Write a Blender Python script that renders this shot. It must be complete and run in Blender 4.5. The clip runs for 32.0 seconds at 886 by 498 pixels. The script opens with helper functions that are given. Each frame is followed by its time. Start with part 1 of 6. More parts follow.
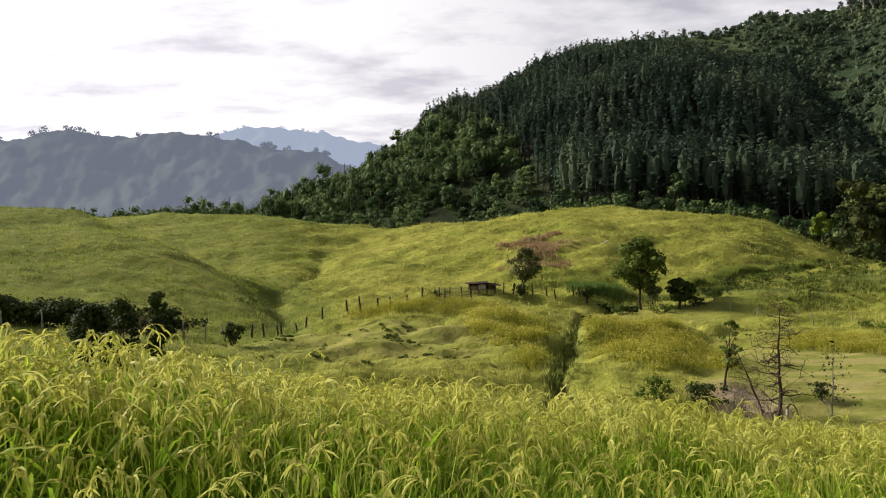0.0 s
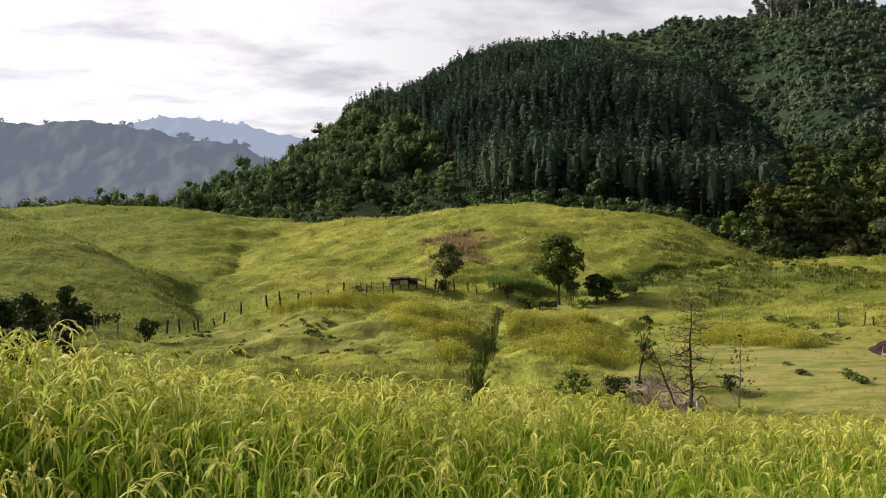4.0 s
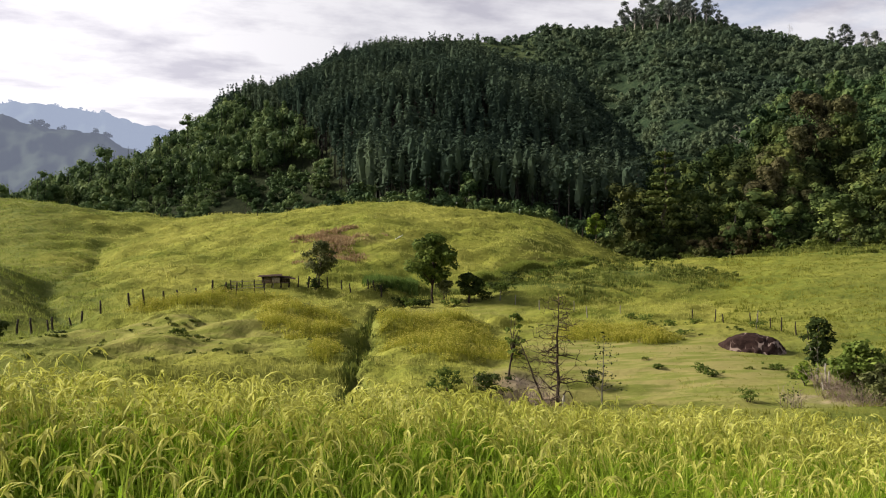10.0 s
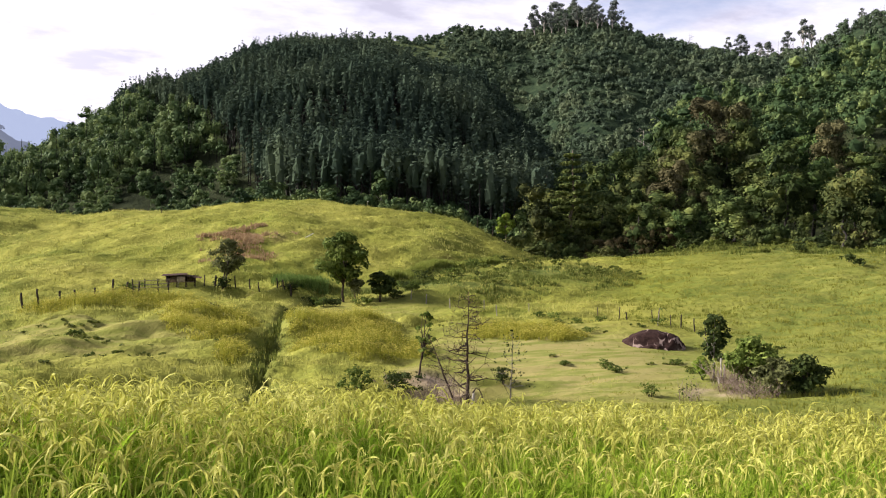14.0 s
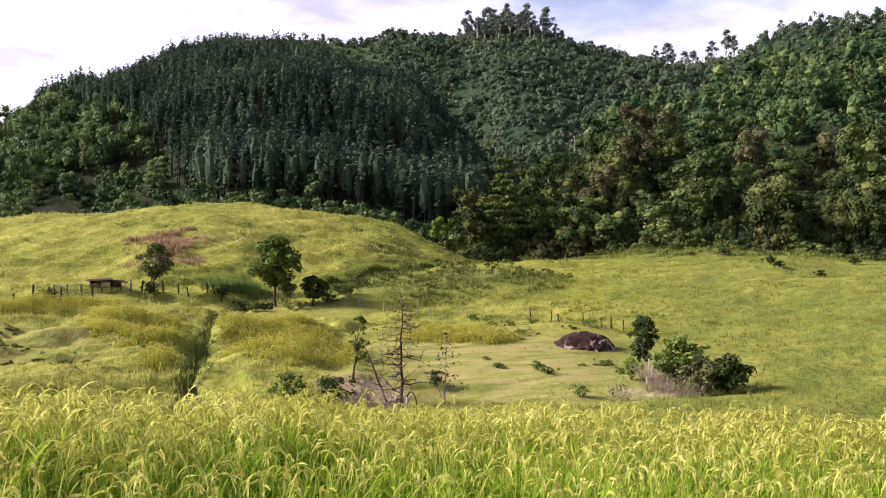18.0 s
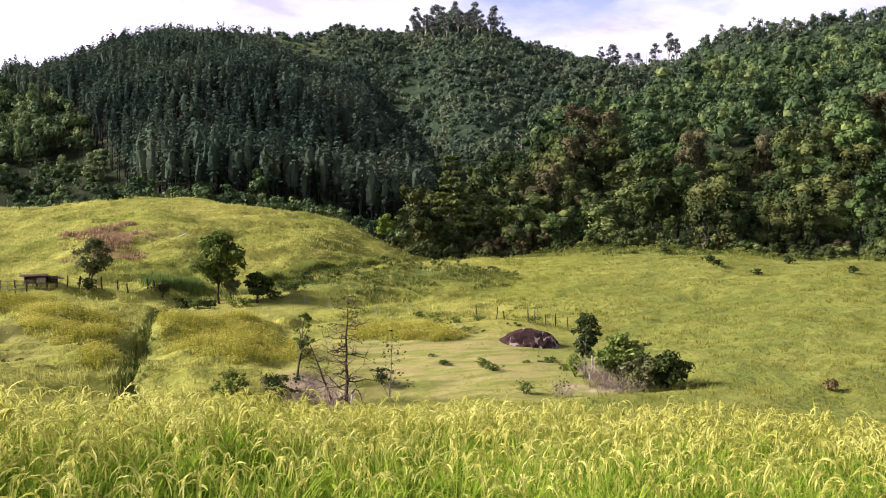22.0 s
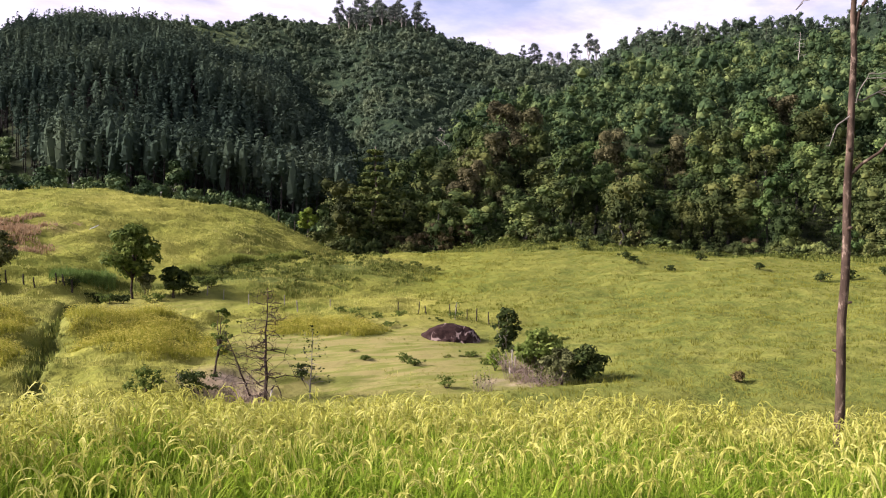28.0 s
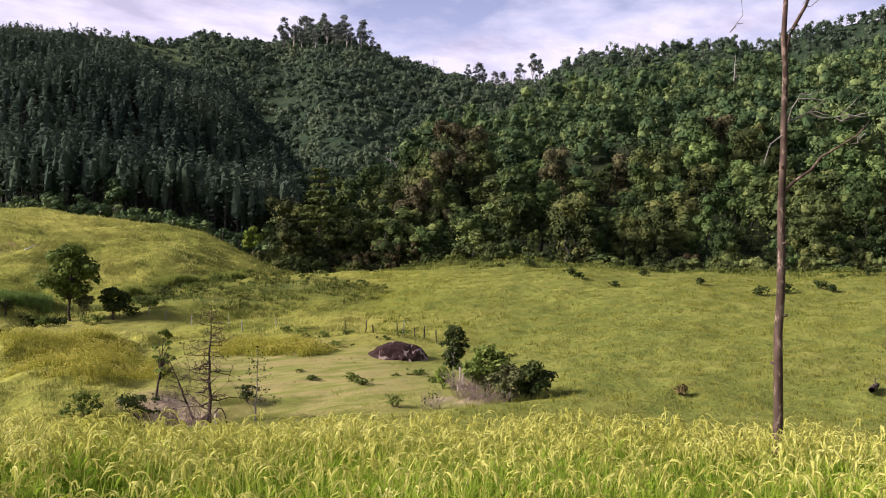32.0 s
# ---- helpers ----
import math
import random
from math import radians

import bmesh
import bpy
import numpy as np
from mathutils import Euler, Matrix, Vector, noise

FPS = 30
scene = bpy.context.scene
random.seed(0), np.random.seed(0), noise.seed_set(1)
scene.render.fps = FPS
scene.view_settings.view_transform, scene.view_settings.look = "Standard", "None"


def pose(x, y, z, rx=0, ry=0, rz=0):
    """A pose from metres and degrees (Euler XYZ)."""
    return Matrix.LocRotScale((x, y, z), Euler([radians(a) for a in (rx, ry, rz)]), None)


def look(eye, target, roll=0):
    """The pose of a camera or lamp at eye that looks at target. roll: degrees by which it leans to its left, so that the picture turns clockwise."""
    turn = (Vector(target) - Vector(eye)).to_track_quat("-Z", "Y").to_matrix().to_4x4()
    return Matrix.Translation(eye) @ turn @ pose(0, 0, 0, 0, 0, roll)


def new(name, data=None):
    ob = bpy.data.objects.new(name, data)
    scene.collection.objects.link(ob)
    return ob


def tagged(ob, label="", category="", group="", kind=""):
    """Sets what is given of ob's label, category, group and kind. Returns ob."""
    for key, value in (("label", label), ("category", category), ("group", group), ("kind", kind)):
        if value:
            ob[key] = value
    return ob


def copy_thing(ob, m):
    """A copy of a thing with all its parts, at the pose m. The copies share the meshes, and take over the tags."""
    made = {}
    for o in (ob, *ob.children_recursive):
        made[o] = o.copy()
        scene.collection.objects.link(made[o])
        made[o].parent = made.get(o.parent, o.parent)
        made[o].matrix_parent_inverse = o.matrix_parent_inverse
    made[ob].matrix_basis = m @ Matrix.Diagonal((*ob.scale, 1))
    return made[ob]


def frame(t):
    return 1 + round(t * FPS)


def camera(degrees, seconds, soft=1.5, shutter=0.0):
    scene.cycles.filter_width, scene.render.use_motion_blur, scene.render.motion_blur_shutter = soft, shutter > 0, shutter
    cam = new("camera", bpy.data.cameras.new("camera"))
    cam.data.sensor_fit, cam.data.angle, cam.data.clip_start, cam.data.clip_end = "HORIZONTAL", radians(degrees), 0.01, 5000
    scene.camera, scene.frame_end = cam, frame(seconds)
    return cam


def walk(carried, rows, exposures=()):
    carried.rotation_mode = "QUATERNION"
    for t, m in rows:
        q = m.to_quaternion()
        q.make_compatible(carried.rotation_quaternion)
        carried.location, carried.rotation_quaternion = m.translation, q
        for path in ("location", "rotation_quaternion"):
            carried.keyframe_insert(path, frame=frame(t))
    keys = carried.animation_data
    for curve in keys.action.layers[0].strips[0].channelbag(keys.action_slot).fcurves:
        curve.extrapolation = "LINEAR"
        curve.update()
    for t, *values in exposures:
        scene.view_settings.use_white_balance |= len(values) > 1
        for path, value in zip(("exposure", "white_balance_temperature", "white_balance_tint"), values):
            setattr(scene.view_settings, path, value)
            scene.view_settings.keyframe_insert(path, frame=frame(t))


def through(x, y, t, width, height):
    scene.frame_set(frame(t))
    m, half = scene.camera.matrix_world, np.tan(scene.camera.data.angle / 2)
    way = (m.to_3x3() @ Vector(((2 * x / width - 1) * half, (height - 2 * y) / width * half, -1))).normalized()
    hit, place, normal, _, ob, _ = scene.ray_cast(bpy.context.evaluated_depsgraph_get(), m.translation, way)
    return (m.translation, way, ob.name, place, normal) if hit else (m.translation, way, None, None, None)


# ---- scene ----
EYE_Z = 2.0
FOV = 57.62
cam = camera(FOV, 32.0, soft=1.1)

# seconds, heading clockwise from +y, pitch, roll (degrees): a slow pan by hand
TURNS = [
    (0, 0.00, 0.49, -1.09), (0.5, 0.78, 0.37, -1.03), (1, 1.43, 0.23, -0.96), (1.5, 2.26, 0.09, -0.87), (2, 3.00, -0.02, -0.85),
    (2.5, 3.70, -0.07, -0.83), (3, 4.17, -0.05, -0.84), (3.5, 4.87, 0.00, -0.76), (5.5, 7.21, 0.29, -0.61), (6, 7.84, 0.37, -0.57),
    (6.5, 8.62, 0.43, -0.50), (7, 9.27, 0.46, -0.44), (7.5, 10.09, 0.42, -0.40), (8, 10.94, 0.33, -0.35), (8.5, 11.80, 0.25, -0.31),
    (9, 12.49, 0.13, -0.28), (9.5, 13.47, -0.00, -0.19), (10, 14.47, -0.12, -0.10), (10.5, 15.50, -0.22, 0.04), (11, 16.25, -0.21, 0.12),
    (11.5, 17.25, -0.23, 0.19), (12, 18.18, -0.25, 0.25), (12.5, 19.00, -0.27, 0.20), (13, 19.55, -0.27, 0.20), (13.5, 20.18, -0.24, 0.15),
    (14, 20.75, -0.20, 0.09), (14.5, 21.38, -0.15, 0.08), (16.5, 23.91, 0.03, -0.09), (17, 24.42, 0.06, -0.09), (17.5, 24.96, 0.06, -0.06),
    (18, 25.42, 0.05, -0.03), (18.5, 25.96, 0.04, 0.01), (19, 26.37, 0.01, 0.04), (19.5, 26.92, -0.00, 0.06), (20, 27.44, -0.03, 0.14),
    (20.5, 27.83, -0.07, 0.18), (21, 28.17, -0.09, 0.23), (21.5, 28.67, -0.10, 0.28), (22, 29.20, -0.14, 0.33), (22.5, 29.67, -0.17, 0.37),
    (23, 30.00, -0.20, 0.39), (23.5, 30.46, -0.23, 0.43), (24, 30.98, -0.29, 0.44), (24.5, 31.37, -0.33, 0.48), (25, 31.81, -0.40, 0.51),
    (25.5, 32.23, -0.46, 0.54), (27.5, 34.10, -0.50, 0.66), (28, 34.71, -0.44, 0.72), (28.5, 35.07, -0.38, 0.71), (29, 35.61, -0.24, 0.65),
    (29.5, 36.04, -0.11, 0.62), (30, 36.54, 0.08, 0.59), (30.5, 36.97, 0.27, 0.52), (31, 37.47, 0.48, 0.46), (31.5, 37.96, 0.67, 0.35),
    (32, 38.46, 0.86, 0.25),
]

# the standing point sways a little sideways as the body turns
SWAY_T, SWAY_M = (0, 6, 9, 21, 32), (0.05, 0.0, 0.0, 0.11, 0.14)


def camera_pose(t, yaw, pitch, roll):
    s = float(np.interp(t, SWAY_T, SWAY_M))
    return pose(0.9 * s, -0.4 * s, EYE_Z, 90 + pitch, 0, -yaw) @ pose(0, 0, 0, 0, 0, roll)


walk(cam, [(t, camera_pose(t, y, p, r)) for t, y, p, r in TURNS],
     exposures=((0, 0.56, 6480, 8), (9, 0.54, 6450, 8), (12, 0.84, 6300, 12), (17, 1.05, 5960, 22), (20, 1.17, 5950, 25), (25, 1.09, 5950, 27), (28, 1.05, 5950, 28), (31, 1.0, 5950, 28), (32, 0.78, 5950, 28)))

# ---- light ----
SUN_AZ, SUN_EL = -62.0, 30.0     # heading and height of the sun (degrees)


def heading(az, el=0.0):
    a, e = radians(az), radians(el)
    return Vector((math.sin(a) * math.cos(e), math.cos(a) * math.cos(e), math.sin(e)))


sun = new("sun", bpy.data.lights.new("sun", "SUN"))
sun.data.energy, sun.data.angle, sun.data.color = 5.0, radians(15.0), (1.0, 0.93, 0.80)
sun.matrix_world = look(heading(SUN_AZ, SUN_EL) * 300, (0, 0, 0))
tagged(sun, "low warm sun through thin cloud", "sun", kind="structure")


class Nodes:
    """Short spelling for node trees."""

    def __init__(self, tree):
        self.t = tree
        tree.nodes.clear()

    def add(self, kind, **inputs):
        n = self.t.nodes.new(kind)
        for k, v in inputs.items():
            self.put(n, k.replace("_", " "), v)
        return n

    def put(self, n, key, v):
        sock = n.inputs[int(key[1:])] if key[0] == "i" and key[1:].isdigit() else n.inputs[key]
        if isinstance(v, bpy.types.NodeSocket):
            self.t.links.new(v, sock)
        else:
            sock.default_value = v

    def math(self, op, a, b=0.0, clamp=False):
        n = self.add("ShaderNodeMath", i0=a, i1=b)
        n.operation, n.use_clamp = op, clamp
        return n.outputs[0]

    def ramp(self, fac, stops):
        n = self.add("ShaderNodeValToRGB", Fac=fac)
        e = n.color_ramp.elements
        while len(e) < len(stops):
            e.new(0.5)
        for el, (pos, col) in zip(e, stops):
            el.position, el.color = pos, (*col, 1) if len(col) == 3 else col
        return n.outputs[0]

    def span(self, fac, a, b, c=0.0, d=1.0):
        n = self.add("ShaderNodeMapRange", i0=fac, i1=a, i2=b, i3=c, i4=d)
        return n.outputs[0]

    def mix(self, fac, a, b, blend="MIX"):
        n = self.t.nodes.new("ShaderNodeMix")
        n.data_type, n.blend_type = "RGBA", blend
        for sock, v in ((n.inputs[0], fac), (n.inputs[6], a), (n.inputs[7], b)):
            if isinstance(v, bpy.types.NodeSocket):
                self.t.links.new(v, sock)
            else:
                sock.default_value = (*v, 1) if isinstance(v, tuple) and len(v) == 3 else v
        return n.outputs[2]

    def noise(self, co, scale, detail=4.0, rough=0.55):
        n = self.add("ShaderNodeTexNoise", Vector=co, Scale=scale, Detail=detail, Roughness=rough)
        return n.outputs[0]

    def scaled(self, co, sx, sy, sz):
        n = self.add("ShaderNodeMapping", Vector=co, Scale=(sx, sy, sz))
        return n.outputs[0]


def make_world():
    w = bpy.data.worlds.new("sky")
    scene.world = w
    w.use_nodes = True
    k = Nodes(w.node_tree)
    sky = k.add("ShaderNodeTexSky")
    sky.sky_type, sky.sun_disc = "NISHITA", False
    sky.sun_elevation, sky.sun_rotation = radians(SUN_EL), radians(SUN_AZ)
    sky.altitude, sky.air_density, sky.dust_density, sky.ozone_density = 300, 1.0, 1.5, 1.5
    blue = k.mix(1.0, sky.outputs[0], (0.078, 0.075, 0.073), "MULTIPLY")
    way = k.add("ShaderNodeTexCoord").outputs["Generated"]
    sep = k.add("ShaderNodeSeparateXYZ", Vector=way)
    lift = k.math("MAXIMUM", sep.outputs[2], 0.04)
    # clouds lie on a flat deck: the way divided by its height
    flat = k.add("ShaderNodeCombineXYZ", X=k.math("DIVIDE", sep.outputs[0], k.math("ADD", lift, 0.12)),
                 Y=k.math("DIVIDE", sep.outputs[1], k.math("ADD", lift, 0.12)), Z=0.0).outputs[0]
    n1 = k.noise(flat, 0.85, 9.0, 0.56)
    n2 = k.noise(k.scaled(flat, 1.5, 2.2, 1.0), 1.3, 7.0, 0.6)
    toward = k.add("ShaderNodeVectorMath", i0=way, i1=tuple(heading(SUN_AZ, 10)))
    toward.operation = "DOT_PRODUCT"
    near_sun = k.span(toward.outputs["Value"], -0.3, 0.75)
    # banks of cloud stand low over the hills and thin out overhead
    low = k.span(sep.outputs[2], 0.50, 0.27)
    cover = k.math("ADD", k.math("MULTIPLY", k.math("ADD", k.math("MULTIPLY", near_sun, 0.28), 0.125), low), n1)
    fac = k.span(cover, 0.52, 0.64)
    shade = k.span(n2, 0.33, 0.54)
    white = k.mix(shade, (0.80, 0.77, 0.88), (1.22, 1.18, 1.24))
    glow = k.mix(k.span(toward.outputs["Value"], 0.35, 0.9), white, (1.7, 1.67, 1.62), "MULTIPLY")
    pale = k.mix(k.math("MULTIPLY", k.span(sep.outputs[2], 0.50, 0.20), 0.9), blue, (0.78, 0.87, 1.14))
    col = k.mix(fac, pale, glow)
    bg = k.add("ShaderNodeBackground", Color=col, Strength=0.46)
    k.t.links.new(bg.outputs[0], k.add("ShaderNodeOutputWorld").inputs[0])


make_world()


# ---- materials ----
def material(name, rough=0.8, spec=0.2):
    m = bpy.data.materials.new(name)
    m.use_nodes = True
    k = Nodes(m.node_tree)
    b = k.add("ShaderNodeBsdfPrincipled", Roughness=rough)
    b.inputs["Specular IOR Level"].default_value = spec
    k.t.links.new(b.outputs[0], k.add("ShaderNodeOutputMaterial").inputs[0])
    return m, k, b


def bump(k, b, height, strength, distance):
    k.put(b, "Normal", k.add("ShaderNodeBump", Height=height, Strength=strength, Distance=distance).outputs[0])


def leaf_material(name, dark, mid, light, through=0.25, rough=0.7, patch=0.05, by_object=False, gloss=0.06, spread=0.5):
    """Foliage: every leaf or clump has its own tone, and whole stretches drift in colour."""
    m, k, b = material(name, rough, gloss)
    geo = k.add("ShaderNodeNewGeometry")
    own = geo.outputs["Random Per Island"]
    where = k.noise(geo.outputs["Position"], patch, 3.0)
    tone = k.math("ADD", k.math("MULTIPLY", own, spread), k.math("MULTIPLY", k.span(where, 0.3, 0.7), 1.0 - spread))
    col = k.ramp(tone, ((0.05, dark), (0.5, mid), (0.95, light)))
    if by_object:
        info = k.add("ShaderNodeObjectInfo")
        hsv = k.add("ShaderNodeHueSaturation", Color=col, Hue=k.span(info.outputs["Random"], 0, 1, 0.475, 0.503),
                    Value=k.span(info.outputs["Random"], 0, 1, 0.6, 1.35))
        col = hsv.outputs[0]
    k.put(b, "Base Color", col)
    if through:
        tr = k.add("ShaderNodeBsdfTranslucent", Color=col)
        mixer = k.add("ShaderNodeMixShader", i0=through)
        k.t.links.new(b.outputs[0], mixer.inputs[1])
        k.t.links.new(tr.outputs[0], mixer.inputs[2])
        k.t.links.new(mixer.outputs[0], k.t.nodes["Material Output"].inputs[0])
    return m


def bark_material(name, a, c, scale=6.0, patches=None):
    """Fissured bark; patches: the colour of flaked pale spots."""
    m, k, b = material(name, 0.9, 0.1)
    co = k.add("ShaderNodeTexCoord").outputs["Object"]
    n = k.noise(k.scaled(co, 1, 1, 0.25), scale, 6.0, 0.65)
    blot = k.noise(co, scale * 0.25, 3.0)
    col = k.mix(k.span(blot, 0.35, 0.7), k.ramp(n, ((0.3, a), (0.7, c))), tuple(0.6 * v for v in a))
    if patches:
        spot = k.noise(k.scaled(co, 1, 1, 0.45), scale * 0.9, 4.0, 0.7)
        col = k.mix(k.math("MULTIPLY", k.span(spot, 0.54, 0.64), 0.75), col, patches)
    k.put(b, "Base Color", col)
    bump(k, b, n, 0.7, 0.02)
    return m


def ground_material():
    """Hill rice, cropped pasture, dry weed and forest floor, each where the land cover says so."""
    m, k, b = material("land", 0.95, 0.05)
    pos = k.add("ShaderNodeNewGeometry").outputs["Position"]

    def cover(name):
        a = k.add("ShaderNodeAttribute")
        a.attribute_name = name
        return a.outputs["Fac"]

    fine, mid, wide = k.noise(pos, 5.0, 5.0, 0.7), k.noise(pos, 0.55, 5.0, 0.6), k.noise(pos, 0.06, 4.0)
    field = k.mix(k.span(wide, 0.35, 0.65), k.ramp(mid, ((0.3, (0.25, 0.24, 0.042)), (0.7, (0.42, 0.39, 0.085)))),
                  k.ramp(mid, ((0.3, (0.13, 0.155, 0.026)), (0.7, (0.28, 0.285, 0.045)))))
    # shade between tufts is painted: the noise hollows get a darker colour
    field = k.mix(k.span(fine, 0.3, 0.75), k.mix(0.32, field, (0.08, 0.11, 0.015)), field)
    tuft = k.noise(pos, 1.7, 4.0, 0.65)
    field = k.mix(k.span(tuft, 0.34, 0.56), k.mix(0.25, field, (0.09, 0.105, 0.015)), field)
    streak = k.noise(k.scaled(pos, 0.35, 1.4, 1.0), 0.9, 4.0, 0.6)
    grazed = k.mix(k.span(streak, 0.56, 0.42), (0.32, 0.27, 0.10), (0.195, 0.21, 0.046))
    grazed = k.mix(k.span(fine, 0.25, 0.75), k.mix(0.3, grazed, (0.20, 0.22, 0.05)), grazed)
    dry = k.mix(k.span(mid, 0.3, 0.7), (0.20, 0.13, 0.06), (0.26, 0.21, 0.09))
    weed = k.mix(k.span(mid, 0.35, 0.65), (0.085, 0.115, 0.024), (0.165, 0.175, 0.040))
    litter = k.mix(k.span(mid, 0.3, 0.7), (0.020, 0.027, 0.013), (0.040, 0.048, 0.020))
    col = k.mix(cover("pasture"), field, grazed)
    col = k.mix(cover("weed"), col, weed)
    col = k.mix(cover("dry"), col, dry)
    col = k.mix(cover("bare"), col, k.mix(k.span(fine, 0.3, 0.7), (0.27, 0.20, 0.13), (0.40, 0.32, 0.22)))
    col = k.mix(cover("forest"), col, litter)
    tall = k.noise(pos, 0.22, 6.0, 0.7)
    scrub = k.mix(k.span(tall, 0.42, 0.58), (0.020, 0.034, 0.018), (0.038, 0.056, 0.028))
    col = k.mix(cover("scrub"), col, scrub)
    col = k.mix(cover("meadow"), col, k.mix(k.span(tall, 0.4, 0.6), (0.085, 0.12, 0.05), (0.17, 0.20, 0.08)))
    k.put(b, "Base Color", col)
    rise = k.math("ADD", k.math("MULTIPLY", tuft, 1.3), k.math("MULTIPLY", mid, 2.2))
    rise = k.math("ADD", k.math("MULTIPLY", fine, 0.4), rise)
    bump(k, b, k.math("MULTIPLY", rise, k.span(cover("pasture"), 0.0, 1.0, 1.0, 0.25)), 0.5, 0.40)
    return m


LAND = ground_material()
FOREST_LEAF = leaf_material("pine_foliage", (0.028, 0.044, 0.033), (0.056, 0.081, 0.054), (0.104, 0.134, 0.080), 0.18, 0.95, patch=0.03, spread=0.15, gloss=0.0)
JUNGLE_LEAF = leaf_material("broadleaf_foliage", (0.018, 0.036, 0.016), (0.058, 0.096, 0.036), (0.195, 0.240, 0.076), 0.10, patch=0.12, spread=0.08)
THICKET_LEAF = leaf_material("thicket_foliage", (0.028, 0.050, 0.022), (0.088, 0.135, 0.050), (0.215, 0.265, 0.092), 0.2, patch=0.10, spread=0.10)
BAMBOO_LEAF = leaf_material("bamboo_foliage", (0.045, 0.075, 0.030), (0.115, 0.165, 0.060), (0.25, 0.30, 0.11), 0.3, patch=0.12, spread=0.35)
# lifted and bluish: haze over the hills behind is mixed into the leaf colour
HAZED_LEAF = leaf_material("hazed_hill_scrub", (0.058, 0.088, 0.056), (0.092, 0.128, 0.074), (0.150, 0.185, 0.098), 0.3, patch=0.035, spread=0.08)
BARK = bark_material("bark", (0.10, 0.08, 0.06), (0.24, 0.20, 0.15))
# darker copy of the bark: shade inside the woods is in its colour
SHADED_BARK = bark_material("shaded_bark", (0.030, 0.027, 0.024), (0.075, 0.067, 0.058))

# ---- the land ----
# Feature lines of the valley, as (heading in degrees, distance, height above the eye), from the standing point outward.
STAND = ((-30, 2.6, -1.75), (0, 2.9, -2.0), (20, 3.4, -2.25), (70, 3.6, -2.3))
RICE_EDGE = ((-30, 5.4, -1.4), (-24, 5.4, -1.48), (-15, 5.6, -1.7), (-7, 5.9, -1.84), (0, 6.3, -1.97), (8, 6.9, -2.18), (16, 7.6, -2.4), (24, 8.4, -2.66), (40, 9.2, -2.83), (58, 9.6, -2.8), (70, 9.6, -2.74))
BANK = ((-30, 16, -3.2), (-15, 16, -3.8), (0, 16, -4.3), (15, 17, -4.7), (30, 17, -4.9), (70, 17, -4.8))
FLOOR_NEAR = ((-30, 38, -4.9), (-20, 38, -5.3), (-10, 38, -6.2), (0, 38, -6.8), (8, 38, -7.3), (15, 38, -7.2), (23, 38, -7.45),
              (32, 38, -7.4), (45, 38, -7.1), (56, 38, -6.8), (70, 38, -6.5))
FLOOR_FAR = ((-30, 62, -4.5), (-22, 62, -5.2), (-15, 64, -6.1), (-10, 66, -5.9), (-5, 68, -5.1), (2, 82, -4.2), (9, 84, -4.6),
             (14, 82, -5.4), (20, 72, -5.7), (26, 66, -6.2), (33, 62, -6.7), (38, 60, -7.1), (45, 60, -6.8), (56, 58, -6.3), (70, 56, -5.8))
SPUR = ((-30, 142, 8.8), (-25.6, 130, 7.2), (-23.3, 118, 5.3), (-18.8, 102, 1.5), (-14.4, 88, -2.4), (-11.3, 80, -4.9), (-6, 100, -2.4),
        (2, 105, -1.2), (9, 108, 1.4), (14, 108, 0.0), (20, 100, -2.4), (26, 100, -3.0), (33, 95, -3.9), (45, 95, -3.0), (70, 95, -2.8))
HOLLOW = ((-30, 165, 6.5), (-23, 145, 2.5), (-18.8, 125, -1.4), (-14.4, 115, -2.5), (-9, 116, -2.7), (-6, 125, -0.8), (2, 122, 2.0),
          (9, 128, 5.0), (14, 125, 4.2), (20, 120, 1.6), (24, 118, -1.2), (27, 120, -2.3), (33, 120, -1.9), (45, 120, -0.4), (56, 120, -1.8), (70, 120, -1.7))
RIDGE = ((-30, 200, 8.8), (-22.9, 195, 9.6), (-18.7, 190, 10.8), (-15, 185, 10.2), (-11, 180, 8.6), (-7, 175, 6.8), (-2.5, 168, 5.8), (2, 162, 5.9),
         (5, 158, 7.2), (9, 152, 8.0), (12, 148, 8.0), (16, 145, 6.8), (21.7, 142, 4.7), (24.5, 140, 1.3), (27, 142, -1.6), (30, 145, -3.2),
         (33, 145, -2.6), (38, 145, -0.9), (43, 140, 0.7), (47, 140, -1.2), (55, 140, -2.3), (70, 140, -2.3))
FOREST_FOOT = ((-30, 232, 5), (-10, 206, 4), (0, 192, 2.6), (12, 174, 5), (20, 168, 2.5), (25, 168, -1.5), (30, 175, -1), (36, 170, 4),
               (45, 168, 5.5), (60, 168, 4.5), (70, 168, 4.5))
MID_HILL = ((-30, 285, 5), (-20, 275, 6), (-14, 262, 7), (-9, 255, 11), (-4, 248, 17), (0, 242, 23), (5, 234, 28), (11, 226, 33), (16, 222, 33), (20, 220, 29), (24, 216, 22),
            (27, 205, 12), (30, 200, 4), (32.7, 188, 7), (36.5, 205, 16), (40, 215, 22), (45, 225, 28), (50, 230, 32), (56, 232, 33), (70, 238, 34))
